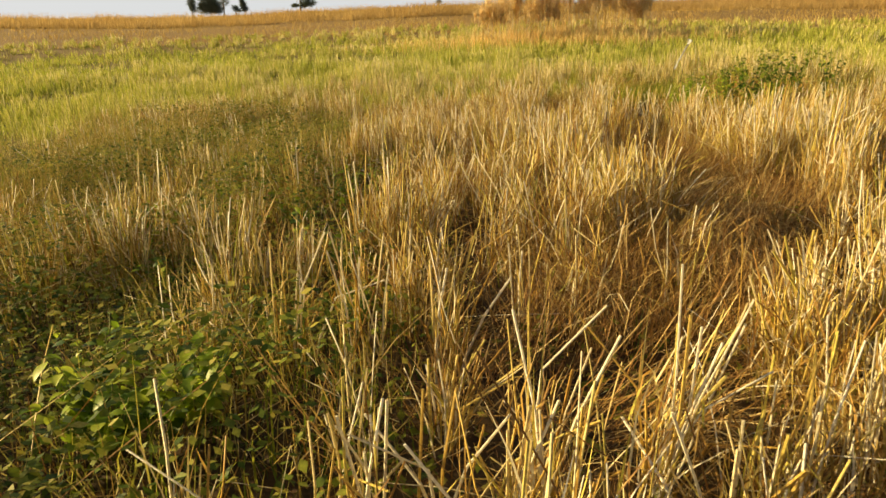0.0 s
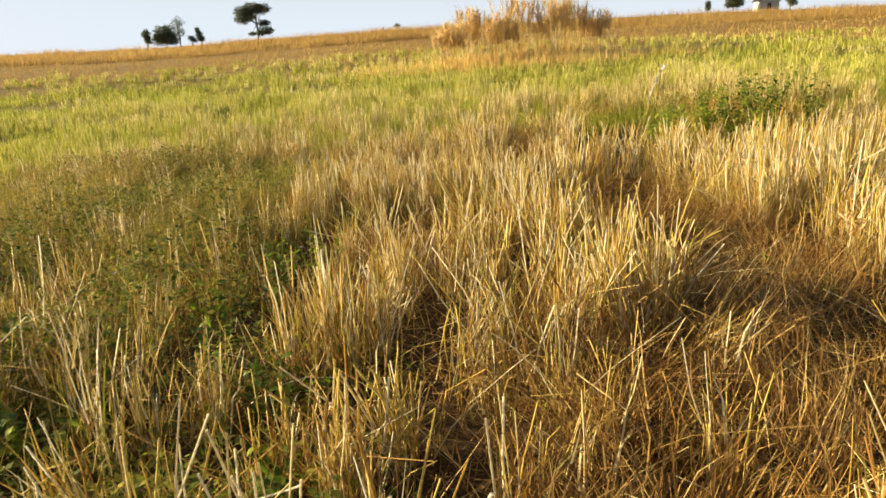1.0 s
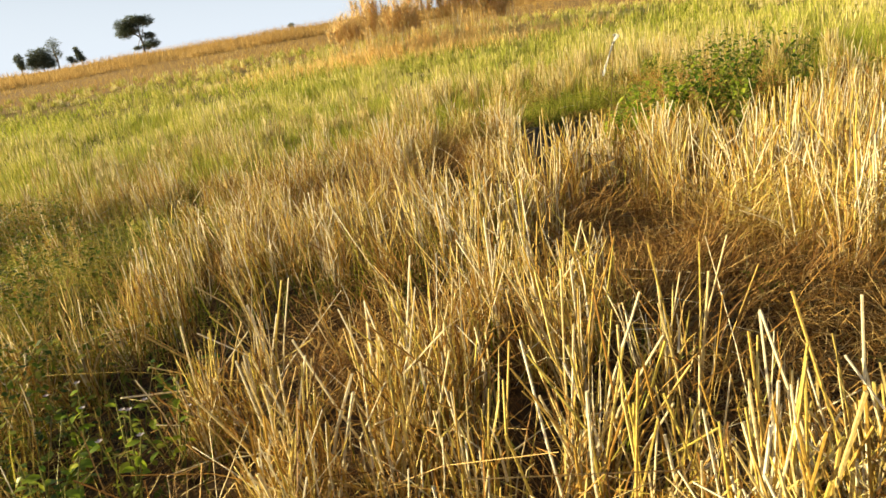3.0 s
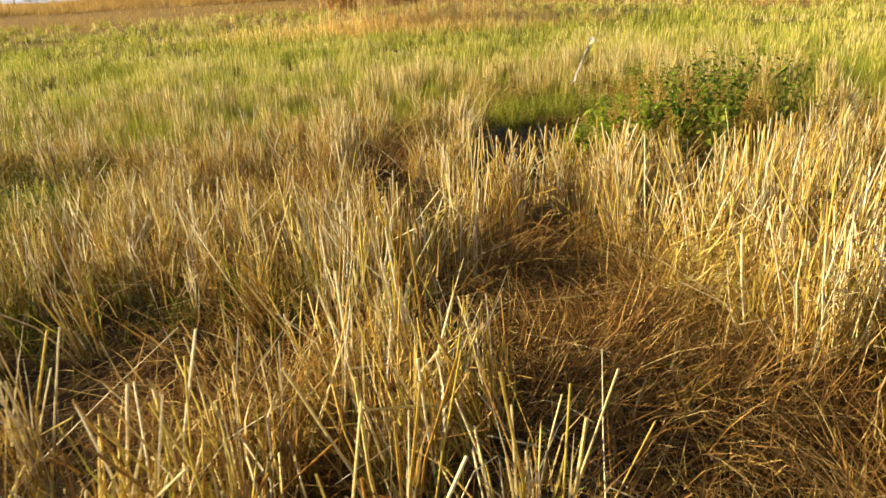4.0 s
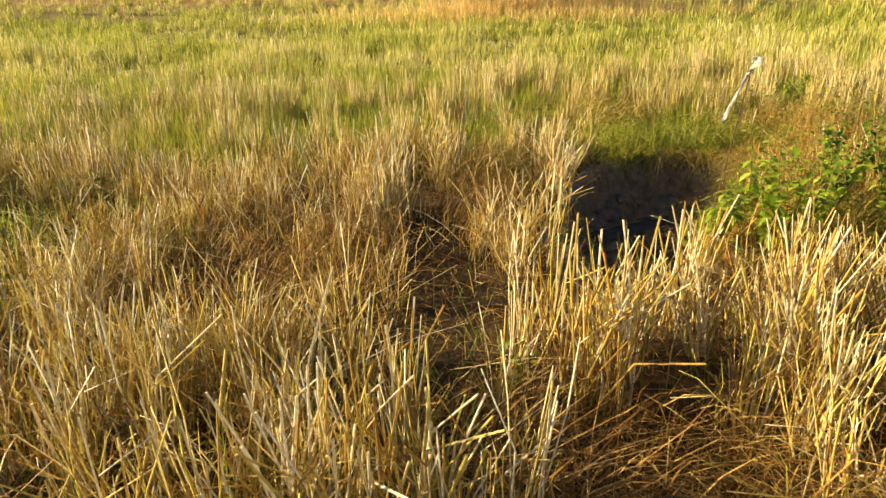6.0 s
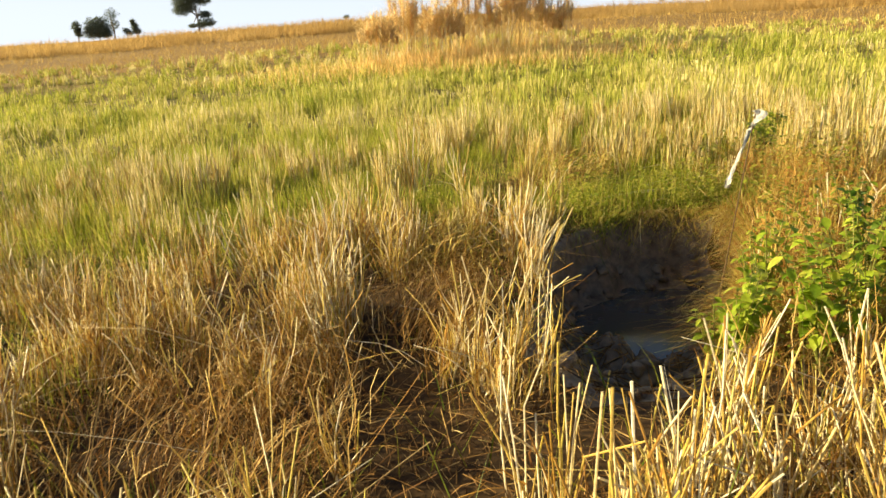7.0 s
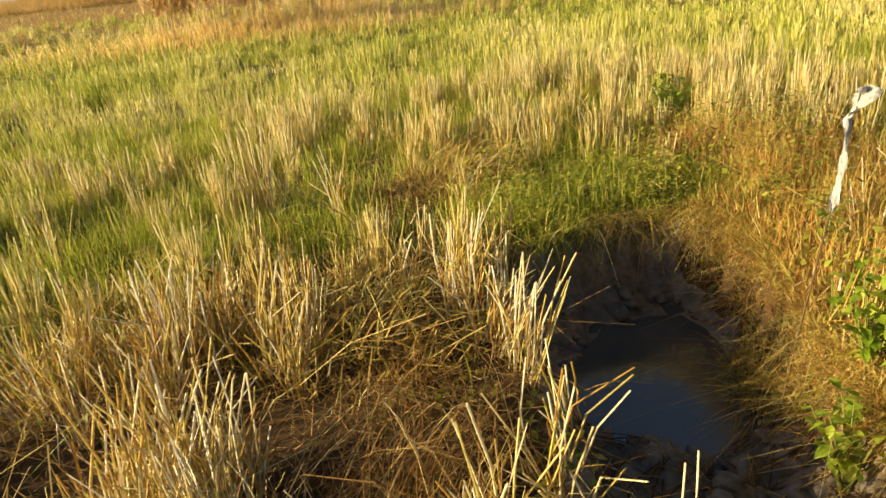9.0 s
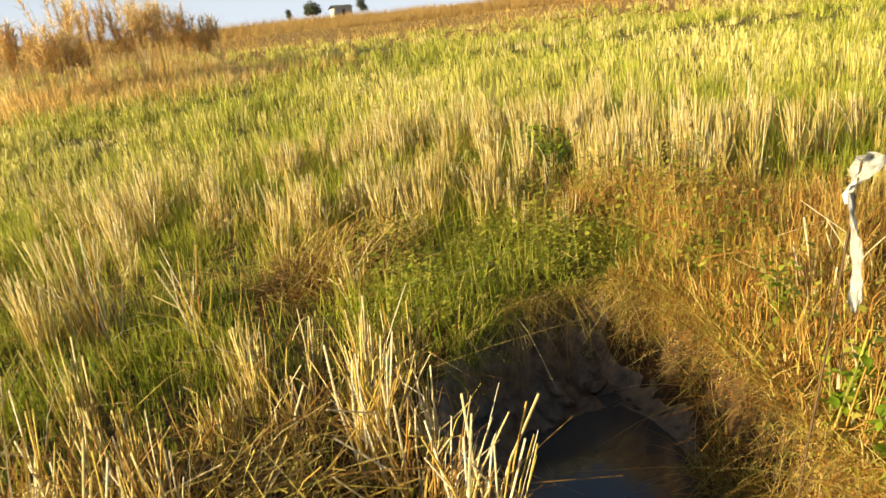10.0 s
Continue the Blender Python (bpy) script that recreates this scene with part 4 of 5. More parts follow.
# ---- helpers for single things ----
def part(name, bm, material, parent, label=""):
    me = bm if isinstance(bm, bpy.types.Mesh) else bpy.data.meshes.new(name)
    if me is not bm:
        bm.to_mesh(me)
        bm.free()
        me.materials.append(material)
    ob = new(name, me)
    ob.parent = parent
    return tagged(ob, label) if label else ob


def thing(name, x, y, z, label, category, group=""):
    ob = new(name)
    ob.location = (x, y, z)
    ob.empty_display_size = 0.1
    return tagged(ob, label, category, group)


def tube(bm, points, radii, sides=6):
    """A tapered tube along points."""
    rings = []
    for i, p in enumerate(points):
        a, b = Vector(points[max(i - 1, 0)]), Vector(points[min(i + 1, len(points) - 1)])
        q = (b - a).to_track_quat("Z", "Y")
        rings.append([bm.verts.new(Vector(p) + q @ Vector((math.cos(6.2832 * s / sides) * radii[i], math.sin(6.2832 * s / sides) * radii[i], 0))) for s in range(sides)])
    for r0, r1 in zip(rings[:-1], rings[1:]):
        for s in range(sides):
            bm.faces.new((r0[s], r0[(s + 1) % sides], r1[(s + 1) % sides], r1[s]))
    bm.faces.new(rings[-1])
    return bm


def land1(x, y):
    return float(land(np.array([x]), np.array([y]))[0])


# ---- single tufts of stubble beside the way ----
def stalk_mesh(i):
    bm = bmesh.new()
    r, bend = random.uniform(0.0028, 0.0048), random.uniform(-0.16, 0.16)
    zs = [0, 0.17, 0.19, 0.21, 0.6, 1.0]
    pts = [(bend * z * z, 0.6 * bend * z * (1 - z), z) for z in zs]
    if i % 5 == 4:
        pts[-1] = (pts[-1][0] + 0.09, 0.03, 0.86)
    tube(bm, pts, [r, r * 0.95, r * 1.3, r * 0.9, r * 0.85, r * 0.8], 5)
    me = bpy.data.meshes.new("stalk")
    bm.to_mesh(me)
    bm.free()
    me.materials.append(mat_straw_single)
    return me


STALKS = [stalk_mesh(i) for i in range(16)]
DRY_LEAVES = [ribbons("dry_leaf", np.zeros((1, 3)), leaning(1, 0.6), rng.uniform(0.10, 0.26, 1), rng.uniform(0.004, 0.009, 1), rng.uniform(0.2, 1.3, 1), mat_dry_leaf, 4) for _ in range(10)]


def dry_leaves_on(tuft, radius, height, count):
    for _ in range(count):
        leaf = part("dry_leaf", random.choice(DRY_LEAVES), None, tuft, "curled dry leaf")
        a, r = random.uniform(0, 6.283), radius * math.sqrt(random.random())
        leaf.location = (r * math.cos(a), r * math.sin(a), height * random.uniform(0.05, 0.5))
        leaf.rotation_euler = (0, 0, random.uniform(0, 6.283))


TUFTS = [  # x, y, height, radius, stalks
    (2.02, 7.46, 0.54, 0.09, 22), (1.42, 7.42, 0.54, 0.10, 20), (2.36, 7.45, 0.48, 0.10, 12), (1.72, 7.34, 0.40, 0.10, 12), (1.5, 6.95, 0.66, 0.09, 22),
    (1.86, 9.36, 0.46, 0.08, 12), (1.30, 11.97, 0.62, 0.08, 18), (1.70, 11.55, 0.52, 0.05, 16), (0.62, 3.98, 0.58, 0.12, 22),
    (0.22, 4.70, 0.60, 0.12, 20), (-0.3, 1.28, 0.42, 0.14, 22), (0.02, 1.2, 0.42, 0.14, 24), (2.30, 5.95, 0.55, 0.14, 22),
    (0.95, 6.3, 0.62, 0.13, 20), (0.62, 9.3, 0.52, 0.12, 20), (1.86, 9.05, 0.32, 0.05, 7),
    (0.74, 9.2, 0.56, 0.11, 24), (0.5, 9.42, 0.56, 0.10, 22), (-0.3, 2.72, 0.48, 0.11, 22), (-0.12, 2.82, 0.46, 0.10, 20), (-0.45, 3.7, 0.55, 0.10, 20), (-0.72, 2.35, 0.5, 0.10, 16), (-0.42, 2.2, 0.52, 0.09, 16), (1.02, 9.8, 0.54, 0.10, 22), (1.78, 9.7, 0.42, 0.09, 18), (0.9, 3.75, 0.56, 0.12, 22), (0.72, 6.35, 0.56, 0.11, 22), (0.4, 3.2, 0.5, 0.11, 20), (1.68, 8.84, 0.38, 0.08, 14), (1.58, 8.62, 0.36, 0.08, 12)]
for tx, ty, th, tr, tn in TUFTS:
    tz = land1(tx, ty)
    tuft_thing = thing("stubble_tuft", tx, ty, tz, "tuft of cut straw stalks, pale gold and upright", "stubble tuft", "tufts of stubble")
    dry_leaves_on(tuft_thing, tr, th, 6)
    for _ in range(tn):
        a, r = random.uniform(0, 6.283), tr * math.sqrt(random.random())
        st = part("stalk", random.choice(STALKS), None, tuft_thing)
        ox, oy = r * math.cos(a), r * math.sin(a)
        hgt = th * random.uniform(0.55, 1.08)
        st.location = (ox, oy, land1(tx + ox, ty + oy) - tz - 0.01)
        st.rotation_euler = (-oy / tr * random.uniform(0.0, 0.22) + random.gauss(0, 0.13), ox / tr * random.uniform(0.0, 0.22) + random.gauss(0, 0.13), random.uniform(0, 6.28))
        st.scale = (1.0, 1.0, hgt)


for c in np.unique(cj[single]):
    own = np.flatnonzero(single & (cj == c))
    tx, ty = float(cx[c]), float(cy[c])
    tz = land1(tx, ty)
    tuft_thing = thing("stubble_tuft", tx, ty, tz, "tuft of cut straw stalks, pale gold and upright", "stubble tuft", "tufts of stubble")
    dry_leaves_on(tuft_thing, 0.07, float(h[own].max()), 6)
    for k in own:
        st = part("stalk", random.choice(STALKS), None, tuft_thing)
        way = Vector((float(sl[k, 0]), float(sl[k, 1]), 1.0))
        st.location = (float(sx[k]) - tx, float(sy[k]) - ty, float(base[k, 2]) - tz)
        st.rotation_mode = "QUATERNION"
        st.rotation_quaternion = way.to_track_quat("Z", "Y") @ Matrix.Rotation(random.uniform(0, 6.283), 3, "Z").to_quaternion()
        wide = float(thick[k]) / 0.0066
        st.scale = (wide, wide, float(h[k]) * way.length)


# ---- leafy weeds ----
def leaf_mesh(long, wide, fold, mat):
    """An ovate leaf with a folded midrib and a drooping tip."""
    bm = bmesh.new()
    rows = [(0, 0.06), (0.12, 0.55), (0.3, 0.95), (0.5, 1.0), (0.72, 0.72), (0.9, 0.3), (1.0, 0.03)]
    ring = []
    for t, w in rows:
        z = 0.10 * long * math.sin(t * 2.4) - 0.10 * long * t * t
        hw = w * wide / 2
        ring.append([bm.verts.new((-hw, t * long, z + hw * fold)), bm.verts.new((0, t * long, z)), bm.verts.new((hw, t * long, z + hw * fold))])
    for a, b in zip(ring[:-1], ring[1:]):
        for s in range(2):
            bm.faces.new((a[s], a[s + 1], b[s + 1], b[s])).smooth = True
    me = bpy.data.meshes.new("leaf")
    bm.to_mesh(me)
    bm.free()
    me.materials.append(mat)
    return me


# the same four leaves twice: fresh, and darkened to stand for shaded ones
LEAVES, SHADED = [[leaf_mesh(a, b, c, m) for a, b, c in ((0.090, 0.056, 0.25), (0.080, 0.052, 0.4), (0.100, 0.060, 0.15), (0.065, 0.040, 0.3))] for m in (mat_fresh, mat_shaded_leaf)]


SHADY = "low dense green weed with shade put into its darker leaves"
BUSHY = "tall bushy green weed with many small leaves beside the hole"


def weed(x, y, height, stems, leaves, spread, size, label):
    z = land1(x, y)
    w = thing("leafy_weed", x, y, z - 0.01, label, "weed", "leafy weeds")
    for _ in range(stems):
        a, out = random.uniform(0, 6.283), spread * random.uniform(0.3, 1.0)
        hgt = height * random.uniform(0.65, 1.0)
        tip = Vector((math.cos(a) * out, math.sin(a) * out, hgt))
        pts = [Vector((0, 0, 0)), tip * 0.35 + Vector((0, 0, 0.06 * hgt)), tip * 0.7 + Vector((0, 0, 0.05 * hgt)), tip]
        stem = part("stem", tube(bmesh.new(), pts, [0.005, 0.004, 0.003, 0.0015], 5), mat_stem, w)
        for k in range(leaves):
            t = 0.25 + 0.75 * (k + random.random() * 0.6) / leaves
            seg = min(int(t * 3), 2)
            p = pts[seg].lerp(pts[seg + 1], min(t * 3 - seg, 1))
            # share of darkened leaves that paints shade into low and bushy weeds
            lf = part("leaf", random.choice(SHADED if random.random() < (0.3 if label is SHADY else 0.55 if label.startswith("low") or label is BUSHY else 0) else LEAVES), None, stem)
            lf.location = p
            yaw = k * 2.4 + random.uniform(-0.5, 0.5)
            lf.rotation_euler = (random.uniform(-0.9, 0.45), random.uniform(-0.35, 0.35), yaw)
            sc = size * random.uniform(0.7, 1.15) * (1.1 - 0.4 * t)
            lf.scale = (sc, sc, sc)
    return w


BRIGHT = "bright green leafy weed in sunlight beside the hole"
weed(2.72, 8.05, 0.62, 12, 13, 0.24, 1.0, BRIGHT)
weed(2.46, 8.26, 0.42, 12, 12, 0.15, 0.9, BRIGHT)
weed(2.55, 8.55, 0.40, 8, 9, 0.14, 0.8, BRIGHT)
weed(2.88, 8.72, 0.62, 4, 10, 0.12, 0.8, "tall thin green weed with small leaves beside the hole")
weed(3.05, 8.32, 0.72, 11, 14, 0.24, 0.85, BRIGHT)
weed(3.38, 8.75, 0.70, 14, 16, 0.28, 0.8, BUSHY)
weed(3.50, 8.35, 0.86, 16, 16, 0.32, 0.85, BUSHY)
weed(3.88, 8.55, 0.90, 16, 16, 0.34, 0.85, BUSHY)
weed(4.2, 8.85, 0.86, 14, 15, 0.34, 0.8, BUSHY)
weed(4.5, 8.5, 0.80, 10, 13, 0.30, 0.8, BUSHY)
weed(3.55, 7.95, 0.60, 8, 12, 0.24, 0.85, BRIGHT)
weed(3.42, 9.40, 0.44, 4, 8, 0.14, 0.7, BRIGHT)
weed(2.80, 8.70, 0.42, 6, 8, 0.12, 0.8, BRIGHT)
weed(2.98, 8.98, 0.40, 5, 8, 0.12, 0.7, BRIGHT)
weed(2.70, 8.46, 0.40, 6, 8, 0.14, 0.8, BRIGHT)
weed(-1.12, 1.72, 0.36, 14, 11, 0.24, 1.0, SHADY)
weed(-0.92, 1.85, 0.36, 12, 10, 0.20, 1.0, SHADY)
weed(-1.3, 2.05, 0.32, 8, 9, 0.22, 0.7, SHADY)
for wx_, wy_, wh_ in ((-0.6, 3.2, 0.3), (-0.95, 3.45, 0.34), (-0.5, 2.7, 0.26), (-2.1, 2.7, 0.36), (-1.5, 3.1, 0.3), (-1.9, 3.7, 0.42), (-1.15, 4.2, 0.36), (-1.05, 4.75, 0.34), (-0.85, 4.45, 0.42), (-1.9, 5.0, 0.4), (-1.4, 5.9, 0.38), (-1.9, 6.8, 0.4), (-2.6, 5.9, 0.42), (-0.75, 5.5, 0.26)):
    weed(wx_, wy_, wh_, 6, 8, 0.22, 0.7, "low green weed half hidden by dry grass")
weed(1.74, 5.12, 0.10, 5, 5, 0.14, 0.8, "small flat green weed on the trodden path")
weed(1.95, 3.95, 0.14, 4, 4, 0.14, 0.8, "small flat green weed on the trodden path")
weed(1.30, 7.02, 0.32, 4, 7, 0.07, 0.55, "small green weed among the straw clumps")
weed(0.95, 7.15, 0.12, 4, 5, 0.10, 0.6, "small flat green weed in the gap between straw clumps")
for hx_, hy_ in ((4.85, 12.15), (5.05, 12.5), (5.35, 12.95)):
    weed(hx_, hy_, 0.34, 8, 8, 0.26, 1.1, "low dark green weed in a hollow between pale clumps")


def blossom(x, y, height, label):
    w = weed(x, y, height, 4, 7, 0.16, 0.6, label)
    for stem in [c for c in w.children][:3]:
        tip = max((v.co for v in stem.data.vertices), key=lambda c: c.z)
        bm = bmesh.new()
        for k in range(6):
            a = k * 1.047
            u, v = Vector((math.cos(a), math.sin(a), 0.35)), Vector((-math.sin(a), math.cos(a), 0))
            pts = [tip, tip + 0.007 * u + 0.004 * v, tip + 0.013 * u, tip + 0.007 * u - 0.004 * v]
            bm.faces.new([bm.verts.new(q) for q in pts])
        bmesh.ops.solidify(bm, geom=bm.faces[:], thickness=0.0008)
        part("flower", bm, mat_petal, w, "small pale lilac flower")


for bx_, by_, bh_ in ((-1.0, 5.05, 0.46), (-0.72, 4.7, 0.42), (-0.62, 4.85, 0.44), (-2.3, 6.2, 0.5), (-1.7, 4.4, 0.44)):
    blossom(bx_, by_, bh_, "thin green weed with small pale lilac flowers")


# low broad leaves between the grass
def leaf_cards(name, x, y, z, size, mat):
    n = len(x)
    a, tl = rng.uniform(0, 6.28, n), rng.uniform(-0.5, 0.6, n)
    d = np.stack([np.cos(a) * np.cos(tl), np.sin(a) * np.cos(tl), np.sin(tl)], 1) * size[:, None]
    sd = np.stack([-np.sin(a), np.cos(a), rng.uniform(-0.4, 0.4, n)], 1) * size[:, None] * 0.3
    p = np.stack([x, y, z], 1)
    v = np.stack([p, p + d * 0.45 - sd, p + d, p + d * 0.45 + sd], 1).reshape(-1, 3)
    return mesh_from_arrays(name, v, np.arange(n * 4).reshape(-1, 4), mat)


wx, wy = scatter(215000, -6.4, 2.4, -1.2, 10.0, lambda x, y: ragged(x, y) * ((0.5 + 0.5 * smooth(0.4, 0.62, vnoise(x, y, 0.55, 15))) * smooth(-0.05, 0.75, weed_side(x, y)) + 0.35 * most(x, y, ((1.75, 4.1, 0.25, 0.35), (-0.1, 3.75, 0.2, 0.4), (0.45, 2.0, 0.5, 0.4), (0.5, 5.8, 0.3, 0.25), (1.45, 9.05, 0.35, 0.4))) * smooth(0.4, 0.6, vnoise(x, y, 0.2, 95))))
n = len(wx)
stuff("low_weeds", leaf_cards("low_weeds", wx, wy, land(wx, wy) + rng.uniform(0.1, 1.0, n) ** 0.6 * canopy(wx, wy) * (0.3 + 0.7 * smooth(0.0, 0.8, weed_side(wx, wy))), rng.uniform(0.018, 0.05, n), mat_green),
      "small dark green weed leaves low between the grass", "weeds")

vx_, vy_ = scatter(7000, 2.6, 5.0, 8.3, 11.2, lambda x, y: rust_cover(x, y) * (hole_distance(x, y) > 0.03))
n = len(vx_)
stuff("rust_leaves", leaf_cards("rust_leaves", vx_, vy_, land(vx_, vy_) + rng.uniform(0.03, 0.34, n), rng.uniform(0.012, 0.028, n), mat_rust),
      "small dry brown leaves on the bank's weeds", "dried weeds")
vx_, vy_ = scatter(11000, 2.2, 4.4, 10.3, 11.5, lambda x, y: blob(x, y, 3.3, 10.8, 1.0, 0.5) * (0.2 + 0.8 * smooth(0.4, 0.6, vnoise(x, y, 0.2, 25))) * (hole_distance(x, y) > 0.02))
n = len(vx_)
stuff("lip_leaves", leaf_cards("lip_leaves", vx_, vy_, land(vx_, vy_) + rng.uniform(0.04, 0.2, n), rng.uniform(0.015, 0.035, n), mat_lip),
      "small fresh green leaves on the lip of the hole", "weeds")
vx_, vy_ = scatter(9000, 2.4, 5.0, 8.0, 11.4, lambda x, y: (smooth(0.4, 0.6, vnoise(x, y, 0.4, 23)) + 0.5 * smooth(9.8, 9.2, y) * smooth(3.8, 3.2, x)) * (hole_distance(x, y) > 0.03))
n = len(vx_)
stuff("bank_leaves", leaf_cards("bank_leaves", vx_, vy_, land(vx_, vy_) + rng.uniform(0.03, 0.42, n), rng.uniform(0.02, 0.05, n), mat_lip),
      "fresh green leaves scattered through the bank", "weeds")

# ---- the stick with its white plastic strip ----
sz = land1(2.74, 8.98)
stick = thing("marker_stick", 2.74, 8.98, sz, "thin stick with a torn white plastic strip tied on", "marker stick")
part("stick", tube(bmesh.new(), [(0, 0, -0.05), (0.03, -0.02, 0.35), (0.05, -0.05, 0.7), (0.085, -0.09, 1.22 - sz)], [0.0045, 0.004, 0.0035, 0.003], 6), mat_stick, stick)


def strip(points, widths, twist):
    """A crumpled band of thin plastic."""
    bm = bmesh.new()
    rows, pts = [], [Vector(p) for p in points]
    steps = 4 * (len(pts) - 1)
    for i in range(steps + 1):
        u = i / 4
        k = min(int(u), len(pts) - 2)
        p, w = pts[k].lerp(pts[k + 1], u - k), widths[k] + (widths[k + 1] - widths[k]) * (u - k)
        w *= random.uniform(0.82, 1.12)
        c, q = math.cos(twist * u), math.sin(twist * u)
        row = []
        for s in range(7):
            a = s / 6 - 0.5
            fold = 0.28 * w * math.sin(11 * a + 1.7 * u) + random.uniform(-0.0016, 0.0016)
            row.append(bm.verts.new((p.x + a * w * c - fold * q, p.y + a * w * q + fold * c, p.z + 0.3 * a * w * math.sin(1.3 * u) + random.uniform(-0.002, 0.002))))
        rows.append(row)
    for a, b in zip(rows[:-1], rows[1:]):
        for s in range(6):
            bm.faces.new((a[s], a[s + 1], b[s + 1], b[s])).smooth = True
    bmesh.ops.solidify(bm, geom=bm.faces[:], thickness=0.001)
    return bm


kz = 1.14 - sz
part("knot", tube(bmesh.new(), [(0.065, -0.07, kz - 0.03), (0.07, -0.065, kz - 0.01), (0.08, -0.075, kz + 0.012), (0.085, -0.08, kz + 0.03)], [0.005, 0.010, 0.010, 0.005], 7), mat_plastic, stick, "knotted white plastic")
part("plastic_top", strip([(0.075, -0.075, kz), (0.085, -0.08, kz + 0.03), (0.10, -0.09, kz + 0.06), (0.105, -0.10, kz + 0.085), (0.08, -0.10, kz + 0.10)], [0.018, 0.046, 0.070, 0.074, 0.04], 0.6), mat_plastic, stick, "crumpled white plastic end")
part("plastic_strip", strip([(0.07, -0.075, kz), (0.045, -0.095, kz - 0.05), (0.01, -0.12, kz - 0.10), (-0.02, -0.14, kz - 0.15), (-0.045, -0.155, kz - 0.19), (-0.06, -0.16, kz - 0.235), (-0.072, -0.165, kz - 0.265)],
                        [0.018, 0.025, 0.029, 0.029, 0.034, 0.031, 0.015], 0.4), mat_plastic, stick, "torn hanging strip of white plastic")

# ---- long loose straws by the lip of the hole and on the path ----
def loose_straw(x, y, length, turn):
    dx, dy = math.cos(turn) * length / 2, math.sin(turn) * length / 2
    za, zb = land1(x - dx, y - dy) + 0.03, land1(x + dx, y + dy) + 0.05
    z = (za + zb) / 2
    bend = random.uniform(-0.04, 0.04) * length
    ob = tagged(new("loose_straw"), "long pale loose straw lying on the trodden ground", "straw", "long loose straws")
    ob.location = (x, y, z)
    r = random.uniform(0.003, 0.0045)
    pts = [(-dx, -dy, za - z), (-dx * 0.3 - math.sin(turn) * bend, -dy * 0.3 + math.cos(turn) * bend, 0.3 * (za - z) + 0.01), (dx * 0.35 - math.sin(turn) * bend, dy * 0.35 + math.cos(turn) * bend, 0.3 * (zb - z) + 0.012), (dx, dy, zb - z)]
    part("stalk", tube(bmesh.new(), pts, [r, r * 1.1, r, r * 0.7], 5), mat_straw_single, ob)


def bank_straw(a, b, radius):
    mid = (Vector(a) + Vector(b)) / 2
    ob = tagged(new("loose_straw"), "long pale straw lying across the bank's dried weeds", "straw", "long loose straws")
    ob.location = mid
    pts = [Vector(a) - mid, (Vector(a) - mid) * 0.3 + Vector((0, 0, 0.015)), (Vector(b) - mid) * 0.4 + Vector((0, 0, 0.012)), Vector(b) - mid]
    part("stalk", tube(bmesh.new(), pts, [radius, radius, radius * 0.9, radius * 0.7], 5), mat_straw_single, ob)


bank_straw((3.65, 9.88, 0.53), (3.88, 9.56, 0.57), 0.004)
bank_straw((3.40, 9.48, 0.50), (3.83, 9.53, 0.58), 0.0035)
bank_straw((3.65, 11.1, 0.47), (3.96, 11.02, 0.49), 0.004)
bank_straw((3.38, 11.65, 0.47), (3.81, 11.63, 0.50), 0.004)
for _ in range(26):
    loose_straw(random.uniform(2.75, 3.75), random.uniform(10.95, 11.7), random.uniform(0.25, 0.6), random.gauss(0.2, 0.4))
for _ in range(16):
    loose_straw(random.uniform(1.3, 2.1), random.uniform(4.0, 6.3), random.uniform(0.25, 0.5), random.uniform(0, 3.14))

# ---- clods and debris in the hole ----
def clod_mesh(seed):
    bm = bmesh.new()
    bmesh.ops.create_icosphere(bm, subdivisions=2, radius=1.0)
    for v in bm.verts:
        v.co *= 0.75 + 0.5 * noise.noise(v.co * 1.4 + Vector((seed, 0, 0)))
        v.co.z *= 0.6
    for fc in bm.faces:
        fc.smooth = True
    me = bpy.data.meshes.new("clod")
    bm.to_mesh(me)
    bm.free()
    me.materials.append(mat_mud)
    return me


CLODS = [clod_mesh(i * 3.7) for i in range(4)]
made = 0
while made < 110:
    x, y = random.uniform(1.7, 3.5), random.uniform(8.1, 10.95)
    d = float(hole_distance(np.array([x]), np.array([y]))[0])
    z = land1(x, y)
    if d > -0.05 or z < WATER_Z - 0.01:
        continue
    c = tagged(new("mud_clod", random.choice(CLODS)), "dark wet lump of mud on the bank of the hole", "mud clod", "clods of mud")
    s = random.choice((0.015, 0.025, 0.035, 0.05, 0.07))
    c.location, c.scale, c.rotation_euler = (x, y, z + 0.1 * s), (s, s * random.uniform(0.7, 1.2), s), (random.uniform(-0.4, 0.4), random.uniform(-0.4, 0.4), random.uniform(0, 6.28))
    made += 1
dx_, dy_ = scatter(1500, 1.65, 3.0, 8.0, 9.4, lambda x, y: (hole_distance(x, y) < -0.03) * (land(x, y) > WATER_Z) * 0.9)
n = len(dx_)
stuff("hole_litter", lying("hole_litter", dx_, dy_, rng.uniform(0.04, 0.2, n), rng.uniform(0.003, 0.006, n), mat_litter, 0.01, 0.03), "brown straw scraps on the mud of the hole", "straw")


# ---- far trees, reeds and a hut ----
def polar(az, r):
    return 0.5 + r * math.sin(radians(az)), 4 + r * math.cos(radians(az))


